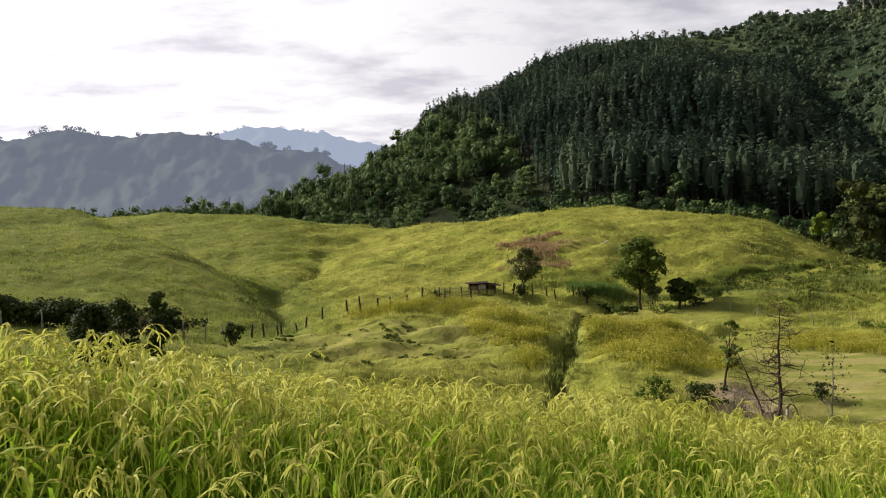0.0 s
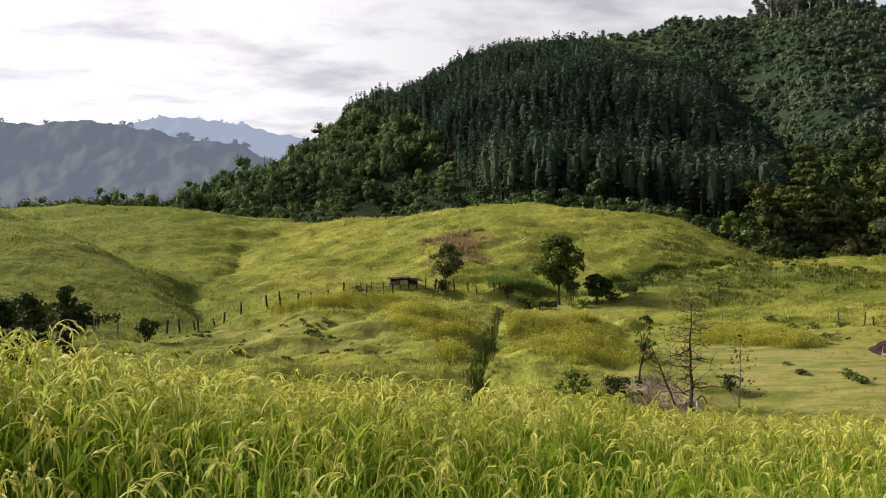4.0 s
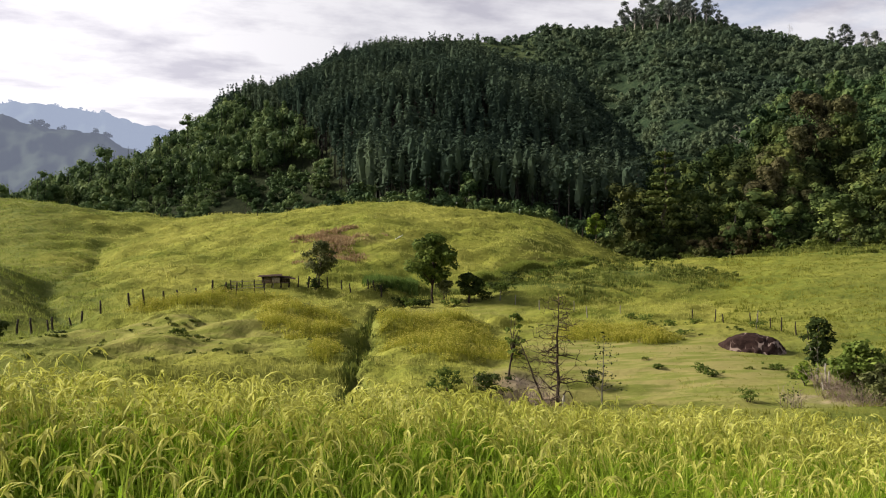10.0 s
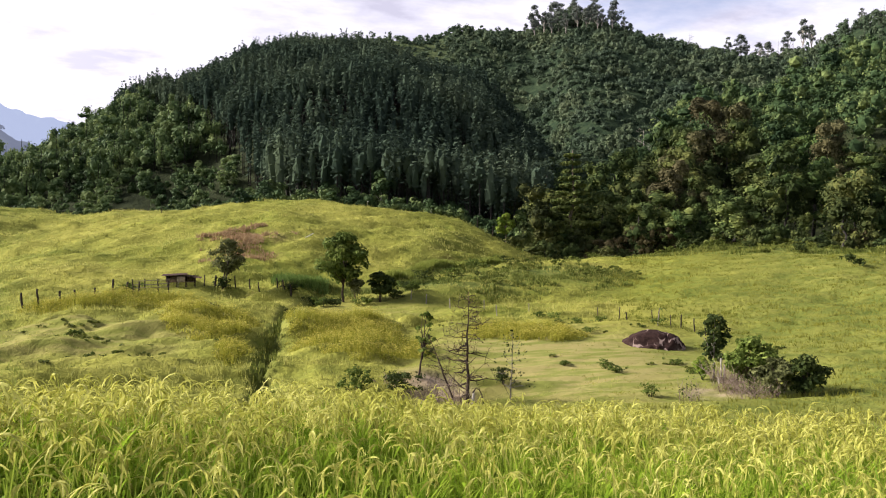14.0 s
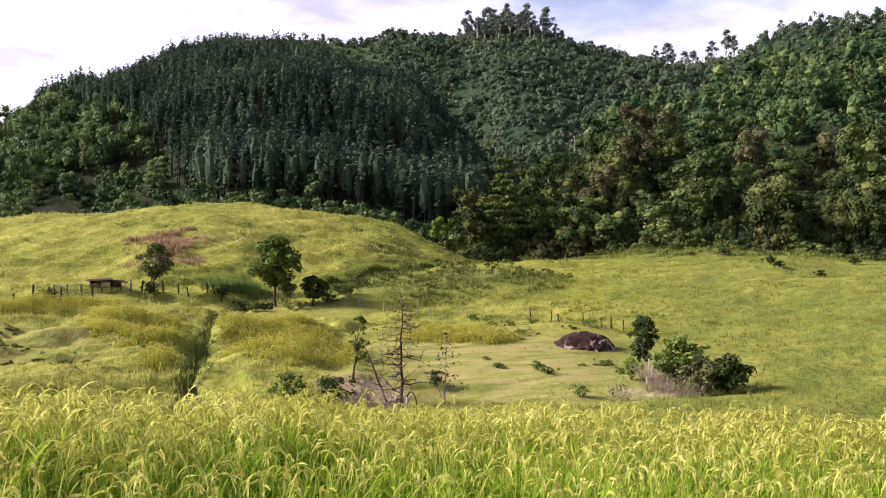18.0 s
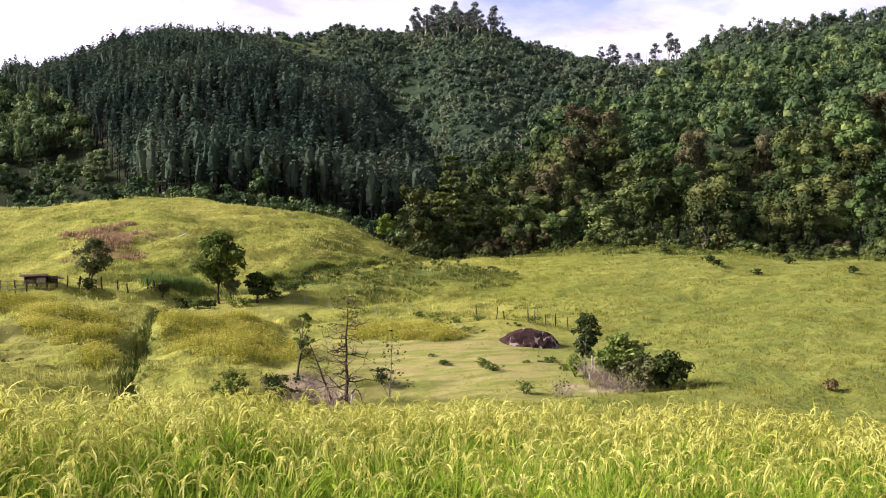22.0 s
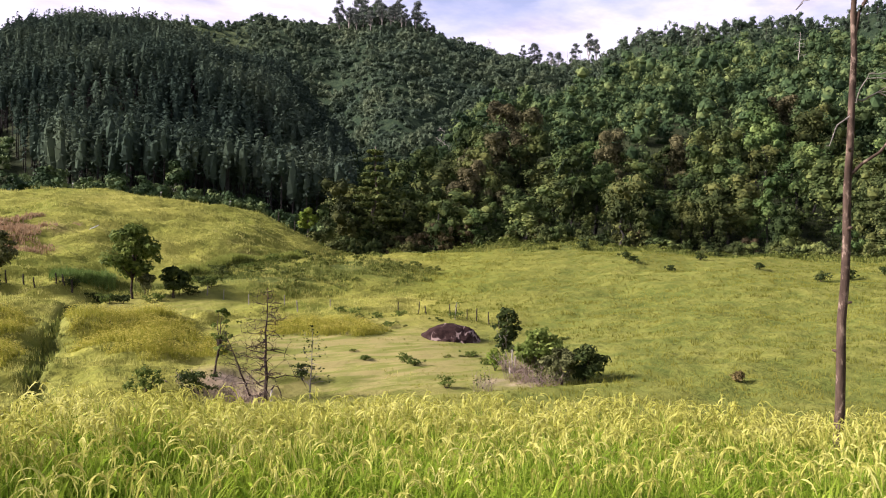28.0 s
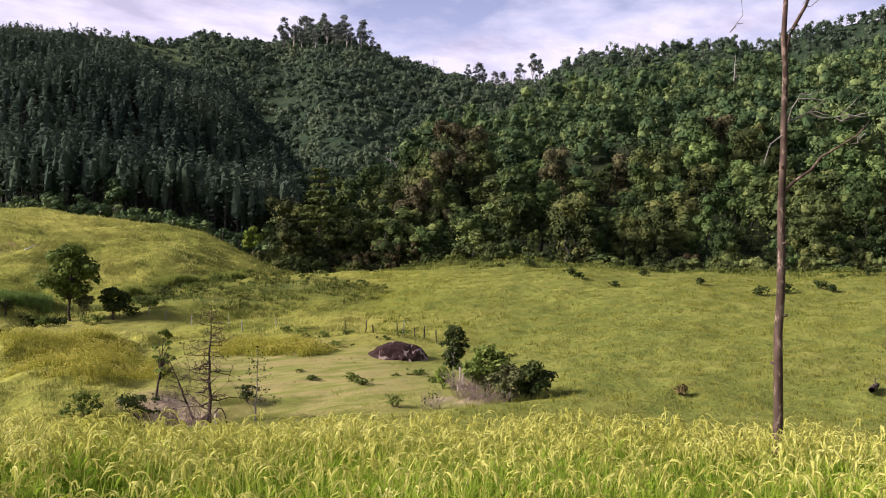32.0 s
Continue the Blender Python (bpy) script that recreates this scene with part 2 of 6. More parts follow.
HILL = ((-30, 330, 4), (-20, 330, 2), (-14.3, 330, 5), (-12, 335, 12), (-9, 350, 20), (-5.8, 365, 30), (-4.2, 372, 36), (-1.8, 382, 44), (-0.6, 388, 51),
        (1.5, 396, 54), (3.5, 404, 59), (6.3, 413, 70), (8.7, 420, 76), (11.5, 425, 80), (15.7, 430, 82), (17.6, 430, 79), (20.7, 410, 69), (24, 380, 58),
        (25.7, 360, 42), (28, 320, 23), (30, 250, 6), (32.7, 210, 9), (36.5, 260, 30), (38.3, 290, 40), (42.3, 330, 44), (44.5, 370, 58), (47.8, 400, 70),
        (50.6, 420, 78), (56, 430, 82), (62, 440, 82), (70, 455, 92))
BEHIND = ((-30, 500, 5), (-14, 500, 6), (0, 500, 38), (12, 520, 70), (18, 510, 76), (24, 450, 54), (27, 420, 36), (33, 340, 16), (38, 410, 45),
          (45, 480, 62), (56, 525, 80), (70, 545, 86))
FAR_HILL = ((-30, 650, 5), (-10, 650, 8), (0, 650, 35), (5, 640, 80), (12, 620, 136), (15, 620, 152), (17.9, 620, 160), (20, 630, 164), (22.5, 640, 169), (26, 650, 170), (29.7, 660, 173),
            (32.4, 660, 169), (35.7, 650, 156), (38, 640, 146), (43, 630, 133), (45, 620, 134), (48.3, 610, 146), (50.3, 600, 150), (53, 600, 147), (56, 600, 151),
            (60, 600, 150), (64, 600, 160), (70, 600, 164))
BEYOND = ((-30, 1000, 10), (0, 1000, 30), (30, 1050, 110), (70, 1050, 110))
LINES = (STAND, RICE_EDGE, BANK, FLOOR_NEAR, FLOOR_FAR, SPUR, HOLLOW, RIDGE, FOREST_FOOT, MID_HILL, HILL, BEHIND, FAR_HILL, BEYOND)


def hermite(xs, ys, q):
    """Smooth interpolation that never overshoots (monotone cubic)."""
    xs, ys = np.asarray(xs, float), np.asarray(ys, float)
    h = np.diff(xs)
    s = np.diff(ys) / h
    m = np.zeros(len(xs))
    up = s[:-1] * s[1:] > 0
    m[1:-1][up] = 2 * s[:-1][up] * s[1:][up] / (s[:-1][up] + s[1:][up])
    q = np.clip(q, xs[0], xs[-1])
    i = np.clip(np.searchsorted(xs, q) - 1, 0, len(h) - 1)
    t = (q - xs[i]) / h[i]
    return (ys[i] * (1 + 2 * t) * (1 - t) ** 2 + m[i] * h[i] * t * (1 - t) ** 2
            + ys[i + 1] * t * t * (3 - 2 * t) + m[i + 1] * h[i] * t * t * (t - 1))


def lattice(ix, iy, seed):
    n = (ix.astype(np.int64) * 374761393 + iy.astype(np.int64) * 668265263 + seed * 69069) & 0x7FFFFFFF
    n = ((n ^ (n >> 13)) * 1274126177) & 0x7FFFFFFF
    return ((n ^ (n >> 16)) & 0xFFFF) / 65535.0


def value_noise(x, y, seed=0):
    ix, iy = np.floor(x), np.floor(y)
    fx, fy = x - ix, y - iy
    fx, fy = fx * fx * (3 - 2 * fx), fy * fy * (3 - 2 * fy)
    a, b = lattice(ix, iy, seed), lattice(ix + 1, iy, seed)
    c, d = lattice(ix, iy + 1, seed), lattice(ix + 1, iy + 1, seed)
    return (a * (1 - fx) + b * fx) * (1 - fy) + (c * (1 - fx) + d * fx) * fy - 0.5


def fbm(x, y, seed=0, octaves=4):
    v, amp = 0, 1.0
    for o in range(octaves):
        v = v + amp * value_noise(x * 2 ** o + 17.3 * o, y * 2 ** o - 9.1 * o, seed + o)
        amp *= 0.5
    return v


# the sheet's own grid: fine over the half that is looked at, coarse behind
AZ = np.concatenate([np.arange(-36, 76, 0.31), np.arange(76, 324, 4.0)])
DIST = np.concatenate([[0.0, 1.5], np.geomspace(3.0, 36, 34)[:-1], np.geomspace(36, 200, 228)[:-1], np.geomspace(200, 700, 90)[:-1],
                       np.geomspace(700, 4800, 24)])


def base_table():
    knots_d, knots_z = [np.full(len(AZ), 0.0)], [np.full(len(AZ), -1.75)]
    back = np.where(AZ > 75, np.clip((AZ - 75) / 249.0, 0, 1), 0)
    for line in LINES:
        a, d, z = np.array(line, float).T
        dd, zz = hermite(a, d, AZ), hermite(a, z, AZ)
        dd = np.where(AZ > 75, d[-1] + (d[0] - d[-1]) * back, dd)
        zz = np.where(AZ > 75, z[-1] + (z[0] - z[-1]) * back, zz)
        knots_d.append(dd), knots_z.append(zz)
    knots_d.append(np.full(len(AZ), 4800.0)), knots_z.append(np.full(len(AZ), 60.0))
    kd, kz = np.array(knots_d), np.array(knots_z)
    return np.array([hermite(kd[:, j], kz[:, j], DIST) for j in range(len(AZ))]).T


GRID = base_table()


def line_distance(line, az):
    a, d, _ = np.array(line, float).T
    return hermite(a, d, az)


def polar(x, y):
    az = np.degrees(np.arctan2(x, y))
    return np.where(az < -36, az + 360, az), np.hypot(x, y)


def xy(az, d):
    a = np.radians(az)
    return d * np.sin(a), d * np.cos(a)


PASTURE = ((30, 52, 17, 15), (-4, 55, 12, 9), (15, 76, 8, 6))   # grazed ground: heading, distance, half widths
# the small stream's cut, running down towards the standing point
GULLY = [xy(a, d) for a, d in ((7.9, 38), (8.1, 46), (8.6, 51), (8.7, 55), (9.2, 59), (8.95, 63), (9.6, 67), (9.4, 71), (10.4, 75.5), (11.3, 79.5), (12.2, 84))]
SIDE_CUT = [xy(a, d) for a, d in ((-10.0, 72), (-12.2, 84), (-11.5, 98), (-9.5, 112), (-9.0, 122), (-8.5, 140))]
BROOK = [xy(a, d) for a, d in ((12.0, 84), (16, 88), (19, 97), (23, 108), (27, 124), (30, 145))]


def to_path(x, y, path):
    best = np.full(np.shape(x), 1e9)
    for (ax, ay), (bx, by) in zip(path[:-1], path[1:]):
        ux, uy = bx - ax, by - ay
        t = np.clip(((x - ax) * ux + (y - ay) * uy) / (ux * ux + uy * uy), 0, 1)
        best = np.minimum(best, np.hypot(x - ax - t * ux, y - ay - t * uy))
    return best


MOUNDS = ((13.2, 61, 4.6, 7.5, 0.9), (4.4, 62, 4.2, 9, 0.8), (15.5, 50.5, 5.6, 3.6, 0.35), (-1.5, 71.5, 7, 4, 0.35))   # banks under the ripe rice


def relief(x, y):
    """Cuts and lumps on top of the large forms."""
    az, d = polar(x, y)
    z = -0.9 * np.exp(-(to_path(x, y, GULLY) / 0.42) ** 2) - 0.6 * np.exp(-(to_path(x, y, SIDE_CUT) / 1.4) ** 2)
    z = z - 0.5 * np.exp(-(to_path(x, y, BROOK) / 3.0) ** 2)
    field = np.clip((d - 30) / 15, 0, 1) * np.clip((line_distance(RIDGE, az) + 10 - d) / 20, 0, 1)
    calm = 1 - 0.8 * np.clip(1.5 - 1.5 * np.hypot((az - 31) / 16, (d - 52) / 16), 0, 1) - 0.75 * np.exp(-((az - 17) / 5) ** 2 - ((d - 81) / 9) ** 2)
    z = z + field * np.maximum(calm, 0.1) * (1.0 * fbm(x / 16, y / 9, 3) + np.interp(az, [-16, -8, 22, 36], [0.4, 1.1, 1.1, 0.35]) * fbm(x / 5.0, y / 2.5, 9, 3) + np.interp(az, [-16, -8, 22, 36], [0.15, 0.38, 0.38, 0.12]) * fbm(x / 1.9, y / 1.1, 15, 2))
    for a0, d0, ra, rd, up in MOUNDS:
        z = z + up * np.clip(1.15 - ((az - a0) / ra) ** 2 - ((d - d0) / rd) ** 2, 0, 1) ** 0.7
    for a0, d0, ra, rd in PASTURE:
        soft = np.clip(1.5 - 1.5 * np.hypot((az - a0) / ra, (d - d0) / rd), 0, 1)
        z = z + soft * (0.48 if a0 < 0 else 0.08) * np.clip(fbm(x / 2.6, y / 1.1, 13, 2), -0.2, 0.5)
    wild = np.clip((d - 170) / 60, 0, 1) * np.clip((1500 - d) / 900, 0, 1)
    z = z + wild * (7.0 * fbm(x / 60, y / 60, 21, 4) + 5.0 * fbm(x / 20, y / 20, 25, 2))
    return z


def ground(x, y):
    """Height of the ground in the world at places x, y (arrays)."""
    x, y = np.atleast_1d(np.asarray(x, float)), np.atleast_1d(np.asarray(y, float))
    az, d = polar(x, y)
    az_wrap = np.append(AZ, 324.0)
    g = np.concatenate([GRID, GRID[:, :1]], axis=1)
    j = np.clip(np.searchsorted(az_wrap, az) - 1, 0, len(az_wrap) - 2)
    u = np.clip((az - az_wrap[j]) / (az_wrap[j + 1] - az_wrap[j]), 0, 1)
    i = np.clip(np.searchsorted(DIST, d) - 1, 0, len(DIST) - 2)
    v = np.clip((d - DIST[i]) / (DIST[i + 1] - DIST[i]), 0, 1)
    z = (g[i, j] * (1 - u) + g[i, j + 1] * u) * (1 - v) + (g[i + 1, j] * (1 - u) + g[i + 1, j + 1] * u) * v
    return z + relief(x, y) + EYE_Z


def mesh_from(name, verts, faces, mat, smooth=False, normals=None):
    """A mesh from arrays: verts (n, 3) and faces (m, 3 or 4); normals, where given, round off its shading."""
    me = bpy.data.meshes.new(name)
    verts, faces = np.asarray(verts, np.float32), np.asarray(faces, np.int32)
    me.vertices.add(len(verts))
    me.vertices.foreach_set("co", verts.ravel())
    n, k = faces.shape
    me.loops.add(n * k)
    me.loops.foreach_set("vertex_index", faces.ravel())
    me.polygons.add(n)
    me.polygons.foreach_set("loop_start", np.arange(0, n * k, k, dtype=np.int32))
    me.polygons.foreach_set("use_smooth", np.full(n, smooth))
    me.update(calc_edges=True)
    me.materials.append(mat)
    if normals is not None:
        nrm = normals / (np.linalg.norm(normals, axis=1, keepdims=True) + 1e-9)
        me.attributes.new("custom_normal", "FLOAT_VECTOR", "POINT").data.foreach_set("vector", np.asarray(nrm, np.float32).ravel())
    return me


def forest_mask(az, d):
    """1 where the woods stand, 0 on the fields."""
    edge = np.where(az < 26, line_distance(RIDGE, az) + 9, line_distance(RIDGE, az) + 4)
    return np.clip((d - edge) / 5, 0, 1)


def meadow(az, d):
    """1 on the cleared grass high on the hill behind."""
    return np.clip(1.0 * np.exp(-((az - 18.5) / 3.4) ** 2 - ((d - 590) / 70) ** 2) + 1.2 * np.exp(-((az - 25.5) / 1.6) ** 2 - ((d - 640) / 30) ** 2) - 0.3, 0, 1)


def build_ground():
    aa, dd = np.meshgrid(AZ, DIST)
    x, y = xy(aa, dd)
    z = GRID + relief(x, y) + EYE_Z
    nr, nc = x.shape
    verts = np.stack([x, y, z], -1).reshape(-1, 3)
    r, c = np.meshgrid(np.arange(nr - 1), np.arange(nc), indexing="ij")
    c2 = (c + 1) % nc
    faces = np.stack([r * nc + c, r * nc + c2, (r + 1) * nc + c2, (r + 1) * nc + c], -1).reshape(-1, 4)
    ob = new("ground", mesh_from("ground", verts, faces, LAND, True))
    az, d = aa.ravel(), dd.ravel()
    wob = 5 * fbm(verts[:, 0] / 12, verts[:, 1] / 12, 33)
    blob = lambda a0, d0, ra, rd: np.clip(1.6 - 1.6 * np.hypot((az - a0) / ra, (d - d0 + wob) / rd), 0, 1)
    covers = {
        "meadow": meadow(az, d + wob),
        # the dark floor also runs under the rice, to deepen gaps between plants
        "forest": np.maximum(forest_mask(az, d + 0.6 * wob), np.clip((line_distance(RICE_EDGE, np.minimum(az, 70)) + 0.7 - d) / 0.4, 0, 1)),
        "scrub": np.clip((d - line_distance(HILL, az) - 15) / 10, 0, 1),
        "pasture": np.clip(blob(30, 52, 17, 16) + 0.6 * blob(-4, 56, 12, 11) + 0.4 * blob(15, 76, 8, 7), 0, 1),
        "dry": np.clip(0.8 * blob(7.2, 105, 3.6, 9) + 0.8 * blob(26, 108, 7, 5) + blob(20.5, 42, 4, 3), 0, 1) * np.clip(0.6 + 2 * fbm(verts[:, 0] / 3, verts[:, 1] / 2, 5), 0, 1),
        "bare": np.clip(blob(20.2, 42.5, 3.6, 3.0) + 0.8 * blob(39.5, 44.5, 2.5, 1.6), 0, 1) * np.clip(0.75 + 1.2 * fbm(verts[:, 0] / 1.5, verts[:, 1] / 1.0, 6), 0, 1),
        # weed tone laid over the spur carries some of its shade too
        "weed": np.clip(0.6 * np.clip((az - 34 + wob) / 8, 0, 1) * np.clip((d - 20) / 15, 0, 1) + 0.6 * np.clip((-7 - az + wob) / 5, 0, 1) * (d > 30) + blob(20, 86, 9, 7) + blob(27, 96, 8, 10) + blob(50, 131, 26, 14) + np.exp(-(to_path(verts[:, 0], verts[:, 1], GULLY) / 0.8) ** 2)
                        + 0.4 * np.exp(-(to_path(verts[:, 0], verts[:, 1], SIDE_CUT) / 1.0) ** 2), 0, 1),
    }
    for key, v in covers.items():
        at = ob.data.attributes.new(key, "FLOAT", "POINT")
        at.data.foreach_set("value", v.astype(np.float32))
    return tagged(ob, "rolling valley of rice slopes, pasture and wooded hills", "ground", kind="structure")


build_ground()

# ---- woods ----
RNG = np.random.default_rng(7)


def leaf_cloud(centres, normals, sizes, rng, loose=0.55):
    """One bent leaf-like flake (two triangles) at each place, facing roughly along its normal."""
    n = len(centres)
    nrm = normals + rng.normal(0, loose, (n, 3))
    nrm /= np.linalg.norm(nrm, axis=1, keepdims=True) + 1e-9
    side = np.cross(nrm, rng.normal(0, 1, (n, 3)))
    side /= np.linalg.norm(side, axis=1, keepdims=True) + 1e-9
    fwd = np.cross(nrm, side)
    s = np.asarray(sizes).reshape(-1, 1)
    l, w = s * rng.uniform(0.8, 1.4, (n, 1)), s * rng.uniform(0.5, 0.9, (n, 1))
    a = centres - fwd * l
    b = centres + side * w + nrm * s * 0.25
    c = centres + fwd * l - nrm * s * 0.1
    d = centres - side * w + nrm * s * rng.uniform(-0.2, 0.3, (n, 1))
    v = np.stack([a, b, c, d], 1).reshape(-1, 3)
    i = np.arange(n)[:, None] * 4
    return v, np.concatenate([i + [[0, 1, 2]], i + [[0, 2, 3]]], 1).reshape(-1, 3)


def flake_cloud(centres, normals, sizes, rng, loose=0.13, slim=1.0):
    """One pointed flake (a triangle) at each place."""
    n = len(centres)
    nrm = normals + rng.normal(0, loose, (n, 3))
    nrm /= np.linalg.norm(nrm, axis=1, keepdims=True) + 1e-9
    side = np.cross(nrm, rng.normal(0, 1, (n, 3)))
    side /= np.linalg.norm(side, axis=1, keepdims=True) + 1e-9
    fwd = np.cross(nrm, side)
    s = np.asarray(sizes).reshape(-1, 1)
    l, w = s * rng.uniform(0.8, 1.5, (n, 1)), s * slim * rng.uniform(0.6, 1.0, (n, 1))
    v = np.stack([centres + fwd * l, centres - fwd * l * 0.6 + side * w, centres - fwd * l * 0.6 - side * w + nrm * s * 0.3], 1).reshape(-1, 3)
    return v, np.arange(n * 3).reshape(-1, 3)[:, [0, 2, 1]]


def ico(level):
    bm = bmesh.new()
    bmesh.ops.create_icosphere(bm, subdivisions=level, radius=1.0)
    v = np.array([q.co[:] for q in bm.verts])
    f = np.array([[q.index for q in p.verts] for p in bm.faces])
    bm.free()
    return v, f


def join(pieces):
    vs, fs, o = [], [], 0
    for v, f in pieces:
        vs.append(v), fs.append(np.asarray(f) + o)
        o += len(v)
    return np.concatenate(vs), np.concatenate(fs)


def tube(points, radii, sides=6):
    """A tapering tube along points (triangles)."""
    pts, n = np.asarray(points, float), len(points)
    t = np.gradient(pts, axis=0)
    t /= np.linalg.norm(t, axis=1, keepdims=True) + 1e-9
    ref = np.where(np.abs(t[:, 2:3]) > 0.9, [[1.0, 0, 0]], [[0, 0, 1.0]])
    u = np.cross(t, ref)
    u /= np.linalg.norm(u, axis=1, keepdims=True) + 1e-9
    w = np.cross(t, u)
    ang = np.linspace(0, 2 * math.pi, sides, endpoint=False)
    ring = pts[:, None] + np.asarray(radii, float)[:, None, None] * (u[:, None] * np.cos(ang)[None, :, None] + w[:, None] * np.sin(ang)[None, :, None])
    v = np.concatenate([ring.reshape(-1, 3), pts[-1:]])
    f = []
    for i in range(n - 1):
        for j in range(sides):
            a, b = i * sides + j, i * sides + (j + 1) % sides
            f += [(a, b, b + sides), (a, b + sides, a + sides)]
    for j in range(sides):
        f.append(((n - 1) * sides + j, (n - 1) * sides + (j + 1) % sides, n * sides))
    return v, np.array(f)


def scatter(n, az_span, d_span, rng, keep):
    """Random places, even over the area, that keep() accepts."""
    az = rng.uniform(*az_span, n)
    d = np.sqrt(rng.uniform(d_span[0] ** 2, d_span[1] ** 2, n))
    ok = keep(az, d)
    return az[ok], d[ok]


def spray(n, rng):
    """n unit ways."""
    w = rng.normal(0, 1, (n, 3))
    w /= np.linalg.norm(w, axis=1, keepdims=True)
    return w


def crown_heap(rng, leaves, heap, taper, squash, hang):
    """A broadleaf crown: clumps heaped on one another, some with skirts of creeper; leaf places, ways they face, and the dark hearts."""
    iv, jf = ico(1)
    w = spray(heap, rng)
    mid = w * rng.uniform(0.30, 0.78, (heap, 1))
    rad = rng.uniform(0.24, 0.46, heap)
    hearts = np.concatenate([c + iv * r * rng.uniform(0.50, 0.76, (len(iv), 1)) * [1, 1, rng.uniform(0.7, 1.1)] for c, r in zip(mid, rad)])
    on = rng.choice(heap, leaves, p=rad ** 2 / (rad ** 2).sum())
    d = spray(leaves, rng)
    d[:, 2] = np.where(rng.random(leaves) < 0.72, np.abs(d[:, 2]), d[:, 2])
    p = mid[on] + d * (rad[on] * rng.uniform(0.72, 1.22, leaves))[:, None] * [1, 1, 0.85]
    low = rng.random(leaves) < hang
    p[low, 2] -= (rad[on] * rng.uniform(0.2, 1.5, leaves))[low]
    d[low, 2] *= 0.3
    for a in (p, hearts):
        a[:, :2] *= 1 - taper * np.clip(a[:, 2:3] + 0.25, 0, 1)
        a[:, 2] *= squash
    return p, d, hearts, np.concatenate([jf + len(iv) * i for i in range(heap)])


def crown_spire(rng, leaves, heap, taper, squash, hang):
    """A narrow plantation crown: loose ragged whorls round a leader that thin out towards the tip."""
    iv, jf = ico(1)
    t = rng.random(leaves) ** 0.8
    tier = np.round(t * 7) / 7 + rng.normal(0, 0.06, leaves)
    env = np.sqrt(np.clip(1.02 - np.clip(tier, 0, 1) ** 2.2, 0.02, 1)) * (0.5 + 0.5 * np.clip(tier * 3, 0, 1))
    a = rng.uniform(0, 2 * math.pi, leaves)
    lobe = 0.75 + 0.35 * np.sin(a * 3 + tier * 11 + rng.uniform(0, 6))
    r = env * lobe * np.sqrt(rng.uniform(0.12, 1.0, leaves))
    p = np.stack([r * np.cos(a), r * np.sin(a), (2 * tier - 1) * squash], -1)
    d = np.stack([np.cos(a), np.sin(a), np.full(leaves, 1.4)], -1)
    hearts = iv * rng.uniform(0.24, 0.46, (len(iv), 1)) * [1, 1, 1.9 * squash]
    return p, d / np.linalg.norm(d, axis=1, keepdims=True), hearts, jf


def wood(name, az, d, height, radius, leaves, leaf, squash, taper, mat, label, seed, crown=crown_heap, heap=5, hang=0.15, trunks=True, loose=0.15, slim=1.0):
    """Many trees as one body of woodland: ragged hearts, loose flakes over them, and trunks."""
    rng = np.random.default_rng(seed)
    x, y = xy(az, d)
    z = ground(x, y)
    n = len(x)
    kinds = [crown(rng, leaves, heap, taper, squash, hang) for _ in range(20)]
    jf, pick = kinds[0][3], rng.integers(0, 20, n)
    P, N, Q = (np.array([k[i] for k in kinds])[pick] for i in (0, 1, 2))
    turn = rng.uniform(0, 2 * math.pi, n)
    c, s = np.cos(turn)[:, None], np.sin(turn)[:, None]
    rot = lambda A: np.stack([A[..., 0] * c - A[..., 1] * s, A[..., 0] * s + A[..., 1] * c, A[..., 2]], -1)
    h = height(rng, n, az, d)
    rad = radius(rng, n, h)
    tallness = rng.uniform(0.75, 1.4, n)
    size3 = np.stack([rad, rad, rad * tallness], -1)[:, None]
    top = np.stack([x, y, z + h - rad * squash * tallness * 0.95], -1)[:, None]
    P, N, Q = rot(P) * size3 + top, rot(N), rot(Q) * size3 + top
    v, f = flake_cloud(P.reshape(-1, 3), N.reshape(-1, 3), leaf * rng.uniform(0.6, 1.35, n * leaves), rng, loose, slim)
    cf = (np.arange(n)[:, None, None] * Q.shape[1] + jf[None]).reshape(-1, 3)
    v, f = join([(v, f), (Q.reshape(-1, 3), cf)])
    out = (P - top) / size3 / [1, 1, squash]
    soft = np.concatenate([np.repeat((N + 0.35 * out).reshape(-1, 3), 3, 0), ((Q - top) / size3 + [0, 0, 0.7]).reshape(-1, 3)])
    ob = new(name, mesh_from(name, v, f, mat, normals=soft))
    tagged(ob, label, "woods", kind="stuff")
    if trunks:
        ang = np.arange(3) * 2 * math.pi / 3
        tr = 0.014 * h[:, None]
        ends = [np.stack([x[:, None] + q * tr * np.cos(ang), y[:, None] + q * tr * np.sin(ang), np.repeat(e[:, None], 3, 1)], -1)
                for q, e in ((1.0, z - 0.3), (0.4, z + h * 0.85))]
        tv = np.concatenate(ends, 1).reshape(-1, 3)
        quad = np.array([[i, (i + 1) % 3, 3 + (i + 1) % 3, 3 + i] for i in range(3)])
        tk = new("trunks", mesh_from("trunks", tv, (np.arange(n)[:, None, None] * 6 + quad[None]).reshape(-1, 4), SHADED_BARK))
        tk.parent = ob
        tk["kind"] = "stuff"
    return ob


def on_hill(az, d):
    return (forest_mask(az, d) > 0.9) & (d < line_distance(HILL, az) + 22) & (az < 28.5)


def planted(az, d):
    return ((d - line_distance(RIDGE, az)) > 20) & (az + 0.055 * (d - 190) > 8)


